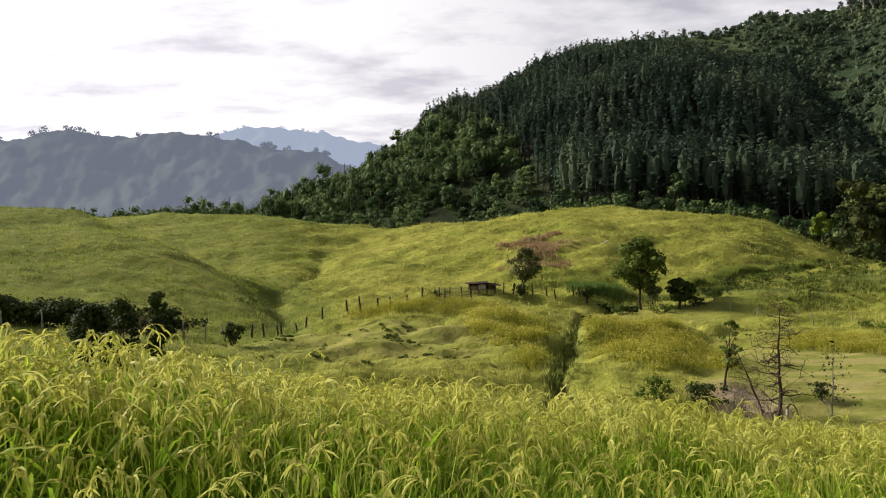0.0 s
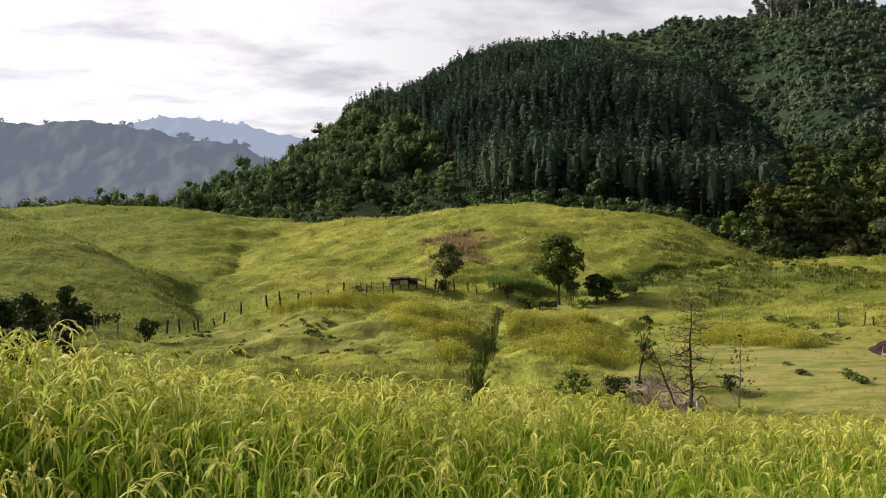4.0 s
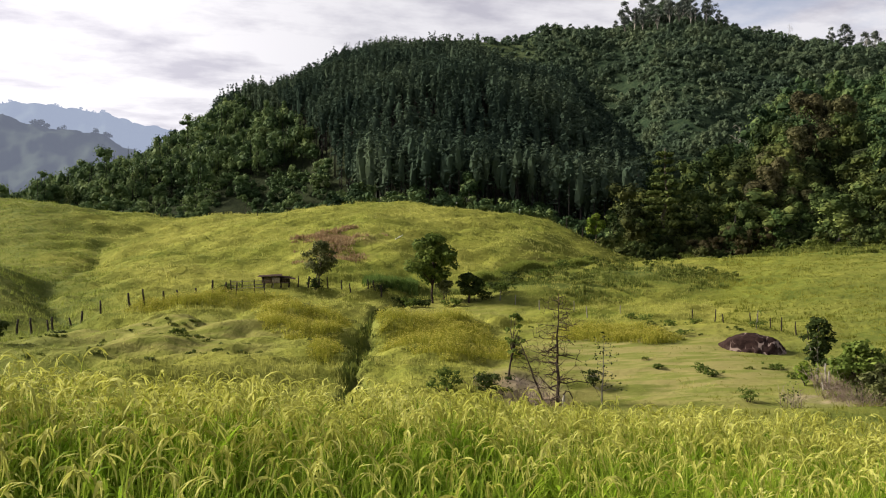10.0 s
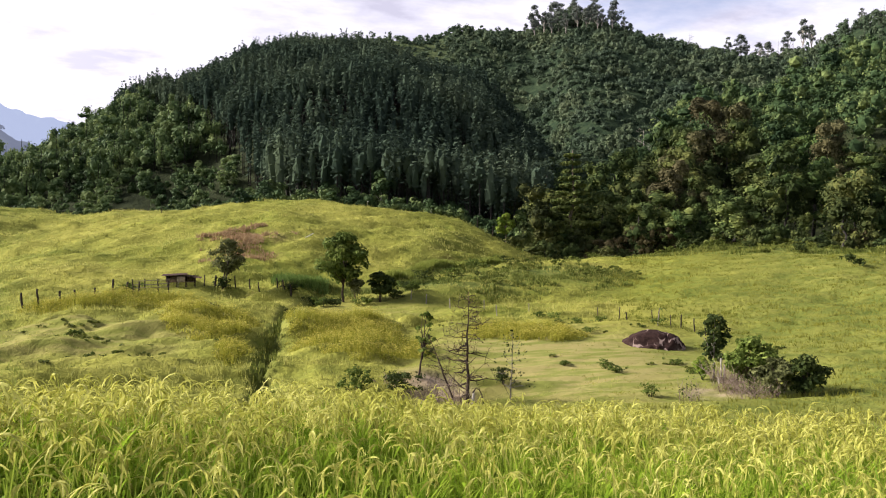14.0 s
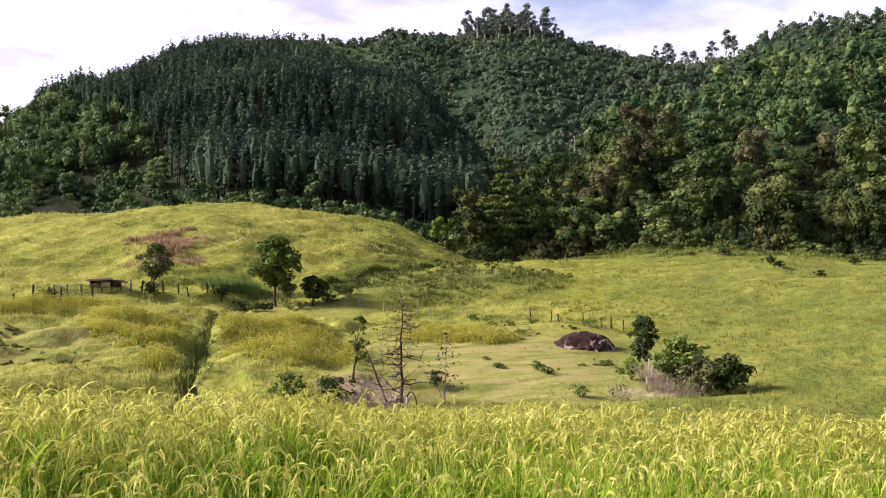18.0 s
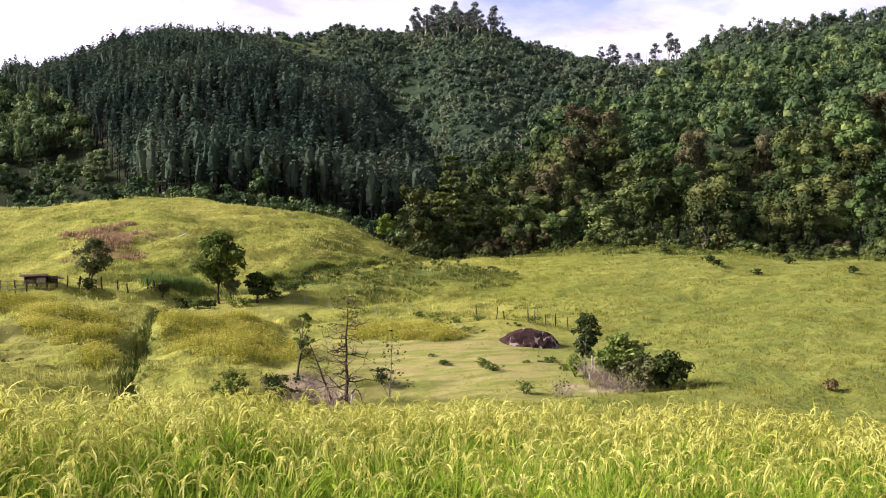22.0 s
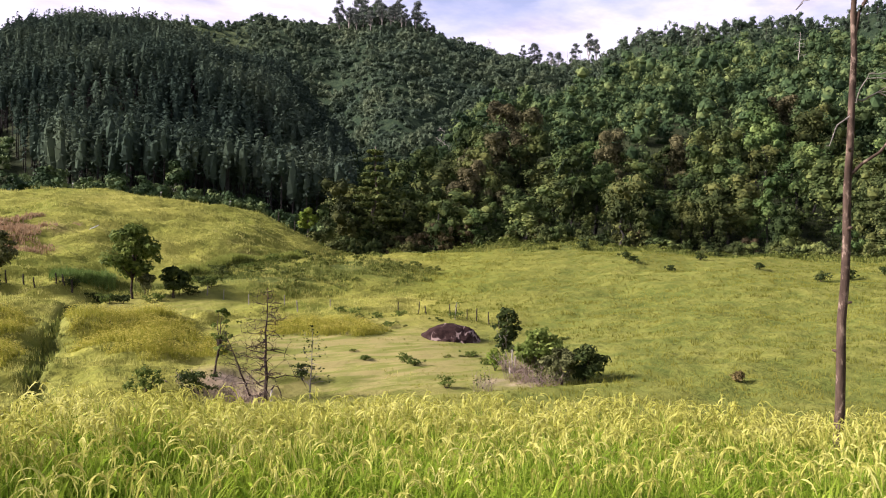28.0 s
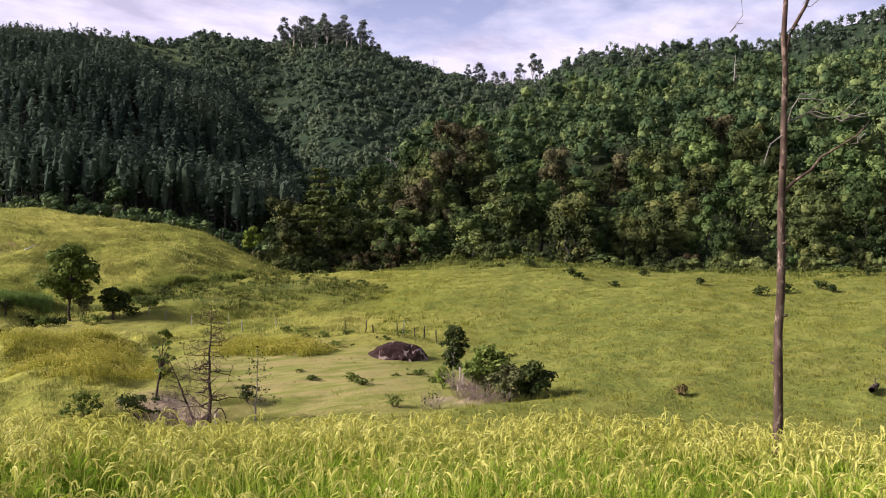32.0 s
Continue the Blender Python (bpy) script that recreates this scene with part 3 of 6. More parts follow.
foot = lambda a, q: q - line_distance(RIDGE, a)
az, d = scatter(17000, (-31, 30), (150, 470), RNG, lambda a, q: on_hill(a, q) & planted(a, q))
wood("pine_wood", az, d, lambda r, n, a, q: r.uniform(11, 16.5, n) + 3.5 * (foot(a, q) < 40), lambda r, n, h: h * r.uniform(0.12, 0.18, n), 58, 0.50, 1.75, 0.1,
     FOREST_LEAF, "dense dark plantation trees covering the steep hill", 11, crown_spire, loose=0.25, slim=0.7)
az, d = scatter(10500, (-31, 29), (150, 460), RNG, lambda a, q: on_hill(a, q) & ~planted(a, q))
low = foot(az, d) < 66 + 20 * fbm(az / 2.0, d / 20.0, 45, 2)
wood("hillside_thicket", az[low], d[low], lambda r, n, a, q: r.choice([2.5, 3.8, 5.5], n, p=[0.4, 0.4, 0.2]) * r.uniform(0.8, 1.25, n),
     lambda r, n, h: 0.5 + h * r.uniform(0.36, 0.5, n), 90, 0.34, 0.8, 0.1, THICKET_LEAF, "low tangled thicket along the hill's foot", 12, heap=4, trunks=False)
az, d = az[~low], d[~low]
cane = RNG.random(len(az)) < 0.30
wood("mixed_wood", az[~cane], d[~cane], lambda r, n, a, q: r.choice([5, 8, 11, 14], n, p=[0.3, 0.36, 0.24, 0.1]) * r.uniform(0.8, 1.2, n),
     lambda r, n, h: h * r.uniform(0.32, 0.46, n), 120, 0.44, 1.1, 0.15, THICKET_LEAF, "mixed broadleaf wood on the hill's flank", 13, heap=4)
wood("bamboo_grove", az[cane], d[cane], lambda r, n, a, q: r.uniform(8, 13, n), lambda r, n, h: h * r.uniform(0.15, 0.22, n), 110, 0.48, 2.2, -0.25,
     BAMBOO_LEAF, "tall feathery bamboo clumps among the thicket", 16, heap=3, hang=0.45, slim=0.45)
az, d = scatter(8500, (6, 29), (150, 215), RNG, lambda a, q: (forest_mask(a, q) > 0.5) & (foot(a, q) > 3) & (foot(a, q) < 21))
wood("foot_thicket", az, d, lambda r, n, a, q: r.choice([1.8, 3.0, 4.6], n, p=[0.45, 0.38, 0.17]) * r.uniform(0.8, 1.25, n), lambda r, n, h: 0.4 + h * r.uniform(0.34, 0.48, n), 90, 0.26, 0.85, 0.1,
     JUNGLE_LEAF, "dark tangled undergrowth along the plantation's foot", 19, heap=4, trunks=False)
glade = lambda a, q: fbm(q * np.sin(np.radians(a)) / 11, q * np.cos(np.radians(a)) / 11, 57, 3) > -0.22
jungle = lambda a, q: glade(a, q) & (forest_mask(a, q) > 0.5) & (q < line_distance(HILL, a) + 22) & (a > 28.5)
heights = lambda r, n, a, q: r.choice([4, 6, 9, 12, 16], n, p=[0.20, 0.26, 0.26, 0.18, 0.10]) * r.uniform(0.8, 1.2, n)
az, d = scatter(4700, (27, 71), (196, 480), RNG, lambda a, q: jungle(a, q) & (q < line_distance(HILL, a) + 12))
wood("upper_jungle", az, d, heights, lambda r, n, h: 1.5 + 0.27 * h * r.uniform(0.8, 1.3, n), 215, 0.36, 0.95, 0.05, JUNGLE_LEAF,
     "tangled broadleaf jungle covering the upper hillside", 15, heap=5, trunks=False, hang=0.25)
behind = lambda a, q: (q > line_distance(HILL, a) + 22) & (q < line_distance(FAR_HILL, a) + 15) & (RNG.random(len(a)) > 0.95 * meadow(a, q))
az, d = scatter(8000, (8, 47), (340, 720), RNG, behind)
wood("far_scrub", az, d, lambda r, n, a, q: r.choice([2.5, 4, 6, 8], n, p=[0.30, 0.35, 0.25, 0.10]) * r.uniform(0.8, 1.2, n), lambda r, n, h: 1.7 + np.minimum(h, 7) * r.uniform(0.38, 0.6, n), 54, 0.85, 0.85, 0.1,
     HAZED_LEAF, "scrub and young trees covering the hill behind", 14, heap=3, trunks=False, hang=0.45)
az, d = scatter(2900, (43, 76), (420, 640), RNG, lambda a, q: behind(a, q) & (a + 0.02 * (q - 500) > 44.5))
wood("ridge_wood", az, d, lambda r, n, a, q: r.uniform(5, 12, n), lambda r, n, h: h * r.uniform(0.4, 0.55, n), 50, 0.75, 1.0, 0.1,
     HAZED_LEAF, "old tall trees along the ridge behind the jungle", 18, heap=2, hang=0.4)

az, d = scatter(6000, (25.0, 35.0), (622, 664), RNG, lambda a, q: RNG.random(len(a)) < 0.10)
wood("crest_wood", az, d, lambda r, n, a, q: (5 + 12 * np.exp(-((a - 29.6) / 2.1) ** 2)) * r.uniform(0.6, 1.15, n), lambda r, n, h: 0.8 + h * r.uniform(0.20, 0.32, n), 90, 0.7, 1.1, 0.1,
     HAZED_LEAF, "close-standing trees on the hill's crest", 21, heap=4, hang=0.3)

# ---- far mountains ----
def mountain(name, dist, crest, depth, rough, glow, label, seed, canopy):
    m, k, b = material(name, 1.0, 0.0)
    pos = k.add("ShaderNodeNewGeometry").outputs["Position"]
    n = k.noise(pos, rough, 6.0, 0.62)
    wide = k.noise(pos, rough * 0.22, 4.0, 0.6)
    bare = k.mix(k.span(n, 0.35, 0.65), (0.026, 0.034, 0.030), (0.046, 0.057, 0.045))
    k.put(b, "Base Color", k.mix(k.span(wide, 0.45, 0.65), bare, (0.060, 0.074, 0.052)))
    # blue air haze put in as an even emission over a dark base
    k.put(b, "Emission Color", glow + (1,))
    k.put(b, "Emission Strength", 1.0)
    a, z = np.array(crest, float).T
    az = np.arange(a[0], a[-1], 0.2)
    top = hermite(a, z, az)
    rows = np.linspace(0, 1, 40)
    aa, rr = np.meshgrid(az, rows)
    dd = dist - depth * (1 - rr) + 0.09 * depth * fbm(aa * 0.5, rr * 6, seed + 3)
    x, y = xy(aa, dd)
    zz = rr ** 1.25 * top[None] * (1 + 0.16 * (1 - rr) * fbm(aa * 0.2, rr * 2, seed)) + 0.014 * depth * fbm(aa * 1.7, rr * 9, seed + 7) * np.minimum(1, 4 * rr)
    zz = zz + 0.3 * canopy * fbm(aa * 60.0 / dist * 57.3, rr * depth / 34.0, seed + 13, 2) * np.minimum(1, 6 * rr)
    nr, nc = zz.shape
    r, c = np.meshgrid(np.arange(nr - 1), np.arange(nc - 1), indexing="ij")
    f = np.stack([r * nc + c, r * nc + c + 1, (r + 1) * nc + c + 1, (r + 1) * nc + c], -1)
    verts, faces = np.stack([x, y, zz], -1).reshape(-1, 3), np.concatenate([f[..., :3], f[..., [0, 2, 3]]]).reshape(-1, 3)
    # crowns that break the crest line
    rng = np.random.default_rng(seed)
    m1 = 260
    ta = rng.uniform(az[0], az[-1], m1)
    ta = ta[fbm(ta * 0.9, ta * 0, seed + 5, 2) > -0.12]
    tz = np.interp(ta, az, zz[-1])
    size = 0.6 * canopy * rng.uniform(0.5, 1.5, len(ta)) ** 1.5
    tx, ty = xy(ta, np.interp(ta, az, dd[-1]) - 2)
    per = 40
    w = rng.normal(0, 1, (len(ta), per, 3))
    w /= np.linalg.norm(w, axis=-1, keepdims=True)
    p = np.stack([tx, ty, tz + 0.5 * size], -1)[:, None] + w * (size[:, None] * rng.uniform(0.4, 1.0, (len(ta), per)))[..., None] * [1.1, 1.1, 0.9]
    fl = flake_cloud(p.reshape(-1, 3), w.reshape(-1, 3), np.repeat(size * 0.3, per), rng, 0.4)
    ob = new(name, mesh_from(name, verts, faces, m, True))
    trees = new("crest_trees", mesh_from("crest_trees", fl[0], fl[1], m))
    trees.parent = ob
    trees["kind"] = "stuff"
    return tagged(ob, label, "mountain", kind="structure")


CREST = ((-75, 120), (-45, 180), (-28.4, 206), (-25.5, 222), (-22, 222), (-16.8, 228), (-13, 212), (-8.8, 199), (-7.2, 180),
                                     (0, 120), (10, 60))
mountain("backdrop_mountain", 1500, CREST, 520, 0.012, (0.098, 0.107, 0.142), "wooded mountain ridge with its blue haze put in as glow", 41, 7.0)
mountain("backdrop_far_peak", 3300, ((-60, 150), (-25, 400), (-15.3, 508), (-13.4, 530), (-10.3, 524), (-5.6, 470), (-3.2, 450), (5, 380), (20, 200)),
         900, 0.006, (0.24, 0.27, 0.36), "far mountain peak made pale blue by an added haze glow", 52, 7.0)


# ---- fields ----
def field_leaf(name, dark, mid, light, through=0.35, patch=0.12, spread=0.5):
    return leaf_material(name, dark, mid, light, through, 0.55, patch, spread=spread)


TUFT = field_leaf("field_rice", (0.18, 0.195, 0.046), (0.36, 0.355, 0.086), (0.52, 0.495, 0.15), 0.4, patch=0.07, spread=0.3)
# greener field rice, also darkened: part of the spur's shade is in it
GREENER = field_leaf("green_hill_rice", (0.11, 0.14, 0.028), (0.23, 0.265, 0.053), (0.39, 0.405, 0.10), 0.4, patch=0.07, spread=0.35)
SLOPE = field_leaf("slope_grass", (0.133, 0.155, 0.024), (0.200, 0.206, 0.031), (0.266, 0.254, 0.044), 0.4, patch=0.06, spread=0.3)
TALL_STEM = field_leaf("tall_rice_stem", (0.21, 0.23, 0.032), (0.35, 0.345, 0.047), (0.46, 0.44, 0.077))
GOLD = field_leaf("ripe_ear", (0.34, 0.315, 0.048), (0.46, 0.415, 0.072), (0.56, 0.50, 0.11), spread=0.25)
WEED = field_leaf("weed", (0.055, 0.080, 0.016), (0.125, 0.150, 0.030), (0.23, 0.235, 0.052), 0.3)


CANE = field_leaf("cane_leaf", (0.055, 0.10, 0.022), (0.11, 0.175, 0.036), (0.20, 0.27, 0.07), 0.3)
WITHERED = field_leaf("withered_weed", (0.24, 0.155, 0.085), (0.36, 0.245, 0.135), (0.44, 0.34, 0.18), 0.3)


def tufts(x, y, z, h, spread, blades, width, rng):
    """Blades (triangles) rising from each place."""
    n = len(x)
    base = np.stack([x, y, z], -1)[:, None] + np.concatenate([rng.normal(0, 1, (n, blades, 2)) * (0.5 * spread)[:, None, None], np.zeros((n, blades, 1))], -1)
    a = rng.uniform(0, 2 * math.pi, (n, blades))
    side = np.stack([np.cos(a), np.sin(a), 0 * a], -1) * width * rng.uniform(0.6, 1.3, (n, blades, 1))
    tip = base + np.concatenate([rng.normal(0, 0.22, (n, blades, 2)) * h[:, None, None], (h[:, None] * rng.uniform(0.65, 1.1, (n, blades)))[..., None]], -1)
    base[..., 2] -= 0.05
    v = np.stack([base - side, base + side, tip], 2).reshape(-1, 3)
    return v, np.arange(len(v)).reshape(-1, 3)


WEEDY = ((20, 86, 9, 7), (27, 96, 8, 10))
DRY = ((7.2, 105, 3.6, 9),)
PATCHES = ((-1.5, 71.5, 6.5, 4.2), (4.6, 62, 3.6, 8.5), (13.2, 61, 4.6, 7.5),
           (15.5, 50.5, 5.6, 3.6), (26.5, 60.5, 4.8, 4.2), (6.2, 50.5, 1.5, 3.2))


def inside(az, d, blobs):
    r = np.full(np.shape(az), 9.0)
    for a0, d0, ra, rd in blobs:
        r = np.minimum(r, np.hypot((az - a0) / ra, (d - d0) / rd))
    return r


def build_fields():
    rng = np.random.default_rng(5)
    az, d = scatter(125000, (-34, 74), (33, 205), rng, lambda a, q: (q < line_distance(RIDGE, a) + 8))
    keep = rng.random(len(d)) < np.clip((70 / d) ** 1.1, 0.22, 1)
    az, d = az[keep], d[keep]
    x, y = xy(az, d)
    clump = fbm(np.radians(az) * d / 4.2, d / 1.5, 61, 3)
    graze = inside(az, d, PASTURE)
    cut = np.minimum(to_path(x, y, GULLY), to_path(x, y, SIDE_CUT))
    wild = np.minimum(np.minimum(inside(az, d, WEEDY) + 0.55 * (rng.random(len(d)) < 0.5), inside(az, d, DRY)), 0.55 + np.where(az > 28, (line_distance(RIDGE, az) - d) / 26, 9))
    ok = (clump > -0.34) & ((graze > 0.95) | (rng.random(len(d)) < 0.34 + 0.6 * np.clip(graze + 0.9 * clump, 0, 1) ** 3)) & (cut > 0.45) & (wild + 0.5 * clump > 0.8) & (inside(az, d, ((20.2, 42.5, 3.4, 2.8),)) > 0.8 + 0.5 * clump)
    x, y, d, az, clump, graze = x[ok], y[ok], d[ok], az[ok], clump[ok], graze[ok]
    h = (0.26 + 0.5 * np.clip(clump, -0.15, 0.5)) * rng.uniform(0.7, 1.2, len(x)) * np.where(graze < 1, np.where(az > 20, 0.25, 0.4), np.interp(az, [28, 40], [1.0, 0.62]))
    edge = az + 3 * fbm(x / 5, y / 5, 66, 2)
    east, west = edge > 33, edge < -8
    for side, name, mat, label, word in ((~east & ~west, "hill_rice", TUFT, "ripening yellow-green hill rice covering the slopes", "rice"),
                                         (west, "green_hill_rice", GREENER, "olive-green hill rice on the spur, partly darkened for its shade", "rice"),
                                         (east, "slope_grass", SLOPE, "even yellow-green grass covering the gentle slope", "grass")):
        q = d[side]
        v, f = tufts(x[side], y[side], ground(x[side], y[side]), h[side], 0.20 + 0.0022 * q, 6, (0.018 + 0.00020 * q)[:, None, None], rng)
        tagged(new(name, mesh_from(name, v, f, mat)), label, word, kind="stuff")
    for a0, d0, ra, rd in PATCHES:
        n = int(16 * math.radians(ra) * d0 * rd * 3.0)
        az, d = rng.uniform(a0 - ra, a0 + ra, n), rng.uniform(d0 - rd, d0 + rd, n)
        x, y = xy(az, d)
        r = inside(az, d, ((a0, d0, ra, rd),)) + 0.25 * fbm(x / 3, y / 3, 71)
        ok = (r < 0.92) & (to_path(x, y, GULLY) > 0.7)
        x, y = x[ok], y[ok]
        z = ground(x, y)
        h = rng.uniform(0.5, 0.78, len(x)) * (1 + 0.5 * fbm(x / 2.0, y / 2.0, 72)) * np.clip((1.02 - r[ok]) * 2.6, 0.3, 1)
        v, f = tufts(x, y, z, h, np.full(len(x), 0.22), 6, 0.03, rng)
        ob = new("rice_patch", mesh_from("rice_patch", v, f, TALL_STEM))
        tagged(ob, "tall golden ripe rice standing in a dense patch", "rice", "rice patches", kind="stuff")
        e = 8
        c = np.stack([x, y, z + h * 0.95], -1)[:, None] + rng.normal(0, 1, (len(x), e, 3)) * [0.16, 0.16, 0.09]
        v, f = flake_cloud(c.reshape(-1, 3), np.tile([0.0, 0.0, 1.0], (len(x) * e, 1)), np.full(len(x) * e, 0.06), rng)
        ears = new("ears", mesh_from("ears", v, f, GOLD))
        ears.parent = ob
        ears["kind"] = "stuff"
    # the tall lower edge of the hill rice above the brook
    t = rng.random(2600)
    az, d = 16.8 + 8.2 * t, 94 + 17 * t + rng.uniform(-1.0, 1.4, 2600)
    x, y = xy(az, d)
    v, f = tufts(x, y, ground(x, y), rng.uniform(0.8, 1.3, len(x)), np.full(len(x), 0.3), 7, 0.06, rng)
    tagged(new("rice_edge", mesh_from("rice_edge", v, f, GREENER)), "tall uncut edge of the hill rice above a brook", "rice", kind="stuff")
    # weeds along the cuts and on the damp ground
    az, d = scatter(36000, (-20, 40), (38, 150), rng, lambda a, q: np.ones(len(a), bool))
    x, y = xy(az, d)
    near = np.minimum(np.minimum(to_path(x, y, GULLY), to_path(x, y, SIDE_CUT) * 3), to_path(x, y, BROOK) * 0.35)
    ok = (near < rng.uniform(0.05, 0.9, len(x))) | ((inside(az, d, WEEDY) < 0.95) & (fbm(x / 4, y / 2.5, 83, 3) > -0.02))
    x, y = x[ok], y[ok]
    v, f = tufts(x, y, ground(x, y), rng.uniform(0.2, 0.55, len(x)), np.full(len(x), 0.5), 8, 0.06, rng)
    ob = new("stream_weeds", mesh_from("stream_weeds", v, f, WEED))
    tagged(ob, "dark green weeds along the stream cuts", "weeds", kind="stuff")
    # a strip of young cane beside the stream
    az, d = rng.uniform(8.9, 12.6, 900), rng.uniform(85.5, 91, 900)
    x, y = xy(az, d)
    v, f = tufts(x, y, ground(x, y), rng.uniform(0.5, 1.15, len(x)), np.full(len(x), 0.25), 7, 0.05, rng)
    tagged(new("young_cane", mesh_from("young_cane", v, f, CANE)), "upright fresh green cane in a small plot", "cane", kind="stuff")
    # withered weeds on the fallow patch
    az, d = rng.uniform(3.8, 10.6, 2600), rng.uniform(96, 114, 2600)
    x, y = xy(az, d)
    ok = inside(az, d, DRY) + 1.3 * fbm(x / 4, y / 3, 85, 3) < 0.34 + rng.uniform(-0.35, 0.35, len(x))
    x, y = x[ok], y[ok]
    v, f = tufts(x, y, ground(x, y), rng.uniform(0.25, 0.6, len(x)), np.full(len(x), 0.5), 7, 0.08, rng)
    ob = new("withered_weeds", mesh_from("withered_weeds", v, f, WITHERED))
    tagged(ob, "withered reddish-brown weeds on a fallow patch", "weeds", kind="stuff")
    # lumps of weed under the jungle and on the damp ground
    az, d = scatter(5200, (16, 74), (80, 150), rng, lambda a, q: ((a > 27) & (q < line_distance(RIDGE, a) + 5) & (q > line_distance(RIDGE, a) - 20 - 6 * np.sin(a))) | (inside(a, q, WEEDY) < 1.0))
    x, y = xy(az, d)
    ok = fbm(x / 7, y / 3, 87, 3) + 0.25 * np.clip((d - line_distance(RIDGE, az) + 12) / 12, -1, 1) * (az > 27) > np.where(az > 30, 0.02, 0.12)
    wood("weed_lumps", az[ok], d[ok], lambda r, n, a, q: r.uniform(0.3, 0.85, n), lambda r, n, h: r.uniform(0.3, 0.8, n), 46, 0.11, 0.6, 0.0,
         WEED, "lumps of dark green weed and creeper on rough ground", 19, heap=3, trunks=False, loose=0.4)
    az, d = scatter(3600, (-18, 47), (40, 72), rng, lambda a, q: inside(a, q, PASTURE) < 1.0)
    x, y = xy(az, d)
    ok = (fbm(np.radians(az) * d / 2.6, d / 0.9, 88, 3) > np.where(az < 12, 0.24, 0.42))
    wood("pasture_weeds", az[ok], d[ok], lambda r, n, a, q: r.uniform(0.10, 0.24, n), lambda r, n, h: r.uniform(0.2, 0.5, n), 40, 0.07, 0.3, 0.0,
         WEED, "low dark weeds left standing on the grazed pasture", 20, heap=2, trunks=False, loose=0.4)
    # rough grass below the woods
    az, d = scatter(9000, (26, 74), (115, 150), rng, lambda a, q: (q < line_distance(RIDGE, a) + 6) & (q > line_distance(RIDGE, a) - 26))
    x, y = xy(az, d)
    ok = fbm(x / 6, y / 3, 81, 3) > -0.05
    x, y = x[ok], y[ok]
    v, f = tufts(x, y, ground(x, y), rng.uniform(0.2, 0.5, len(x)), np.full(len(x), 0.8), 7, 0.12, rng)
    ob = new("rough_grass", mesh_from("rough_grass", v, f, WEED))
    tagged(ob, "rough green grass and weeds below the jungle", "grass", kind="stuff")


build_fields()

# ---- the rice in front ----
RICE_LEAF = field_leaf("rice_leaf", (0.12, 0.22, 0.016), (0.31, 0.45, 0.034), (0.54, 0.64, 0.080), 0.58, 0.9)
RICE_STEM = field_leaf("rice_stem", (0.20, 0.27, 0.03), (0.32, 0.40, 0.05), (0.46, 0.50, 0.09), 0.45, 0.9)
RICE_EAR = field_leaf("rice_ear", (0.38, 0.38, 0.066), (0.55, 0.535, 0.12), (0.69, 0.665, 0.22), 0.4, 1.2)


def ribbon(points, widths, side):
    """A strip along points, as wide as widths, lying along side."""
    p, w, s = np.asarray(points), np.asarray(widths)[:, None] * 0.5, np.asarray(side)
    v = np.stack([p - s * w, p + s * w], 1).reshape(-1, 3)
    i = np.arange(len(p) - 1)[:, None] * 2
    return v, i + [[0, 1, 3, 2]]


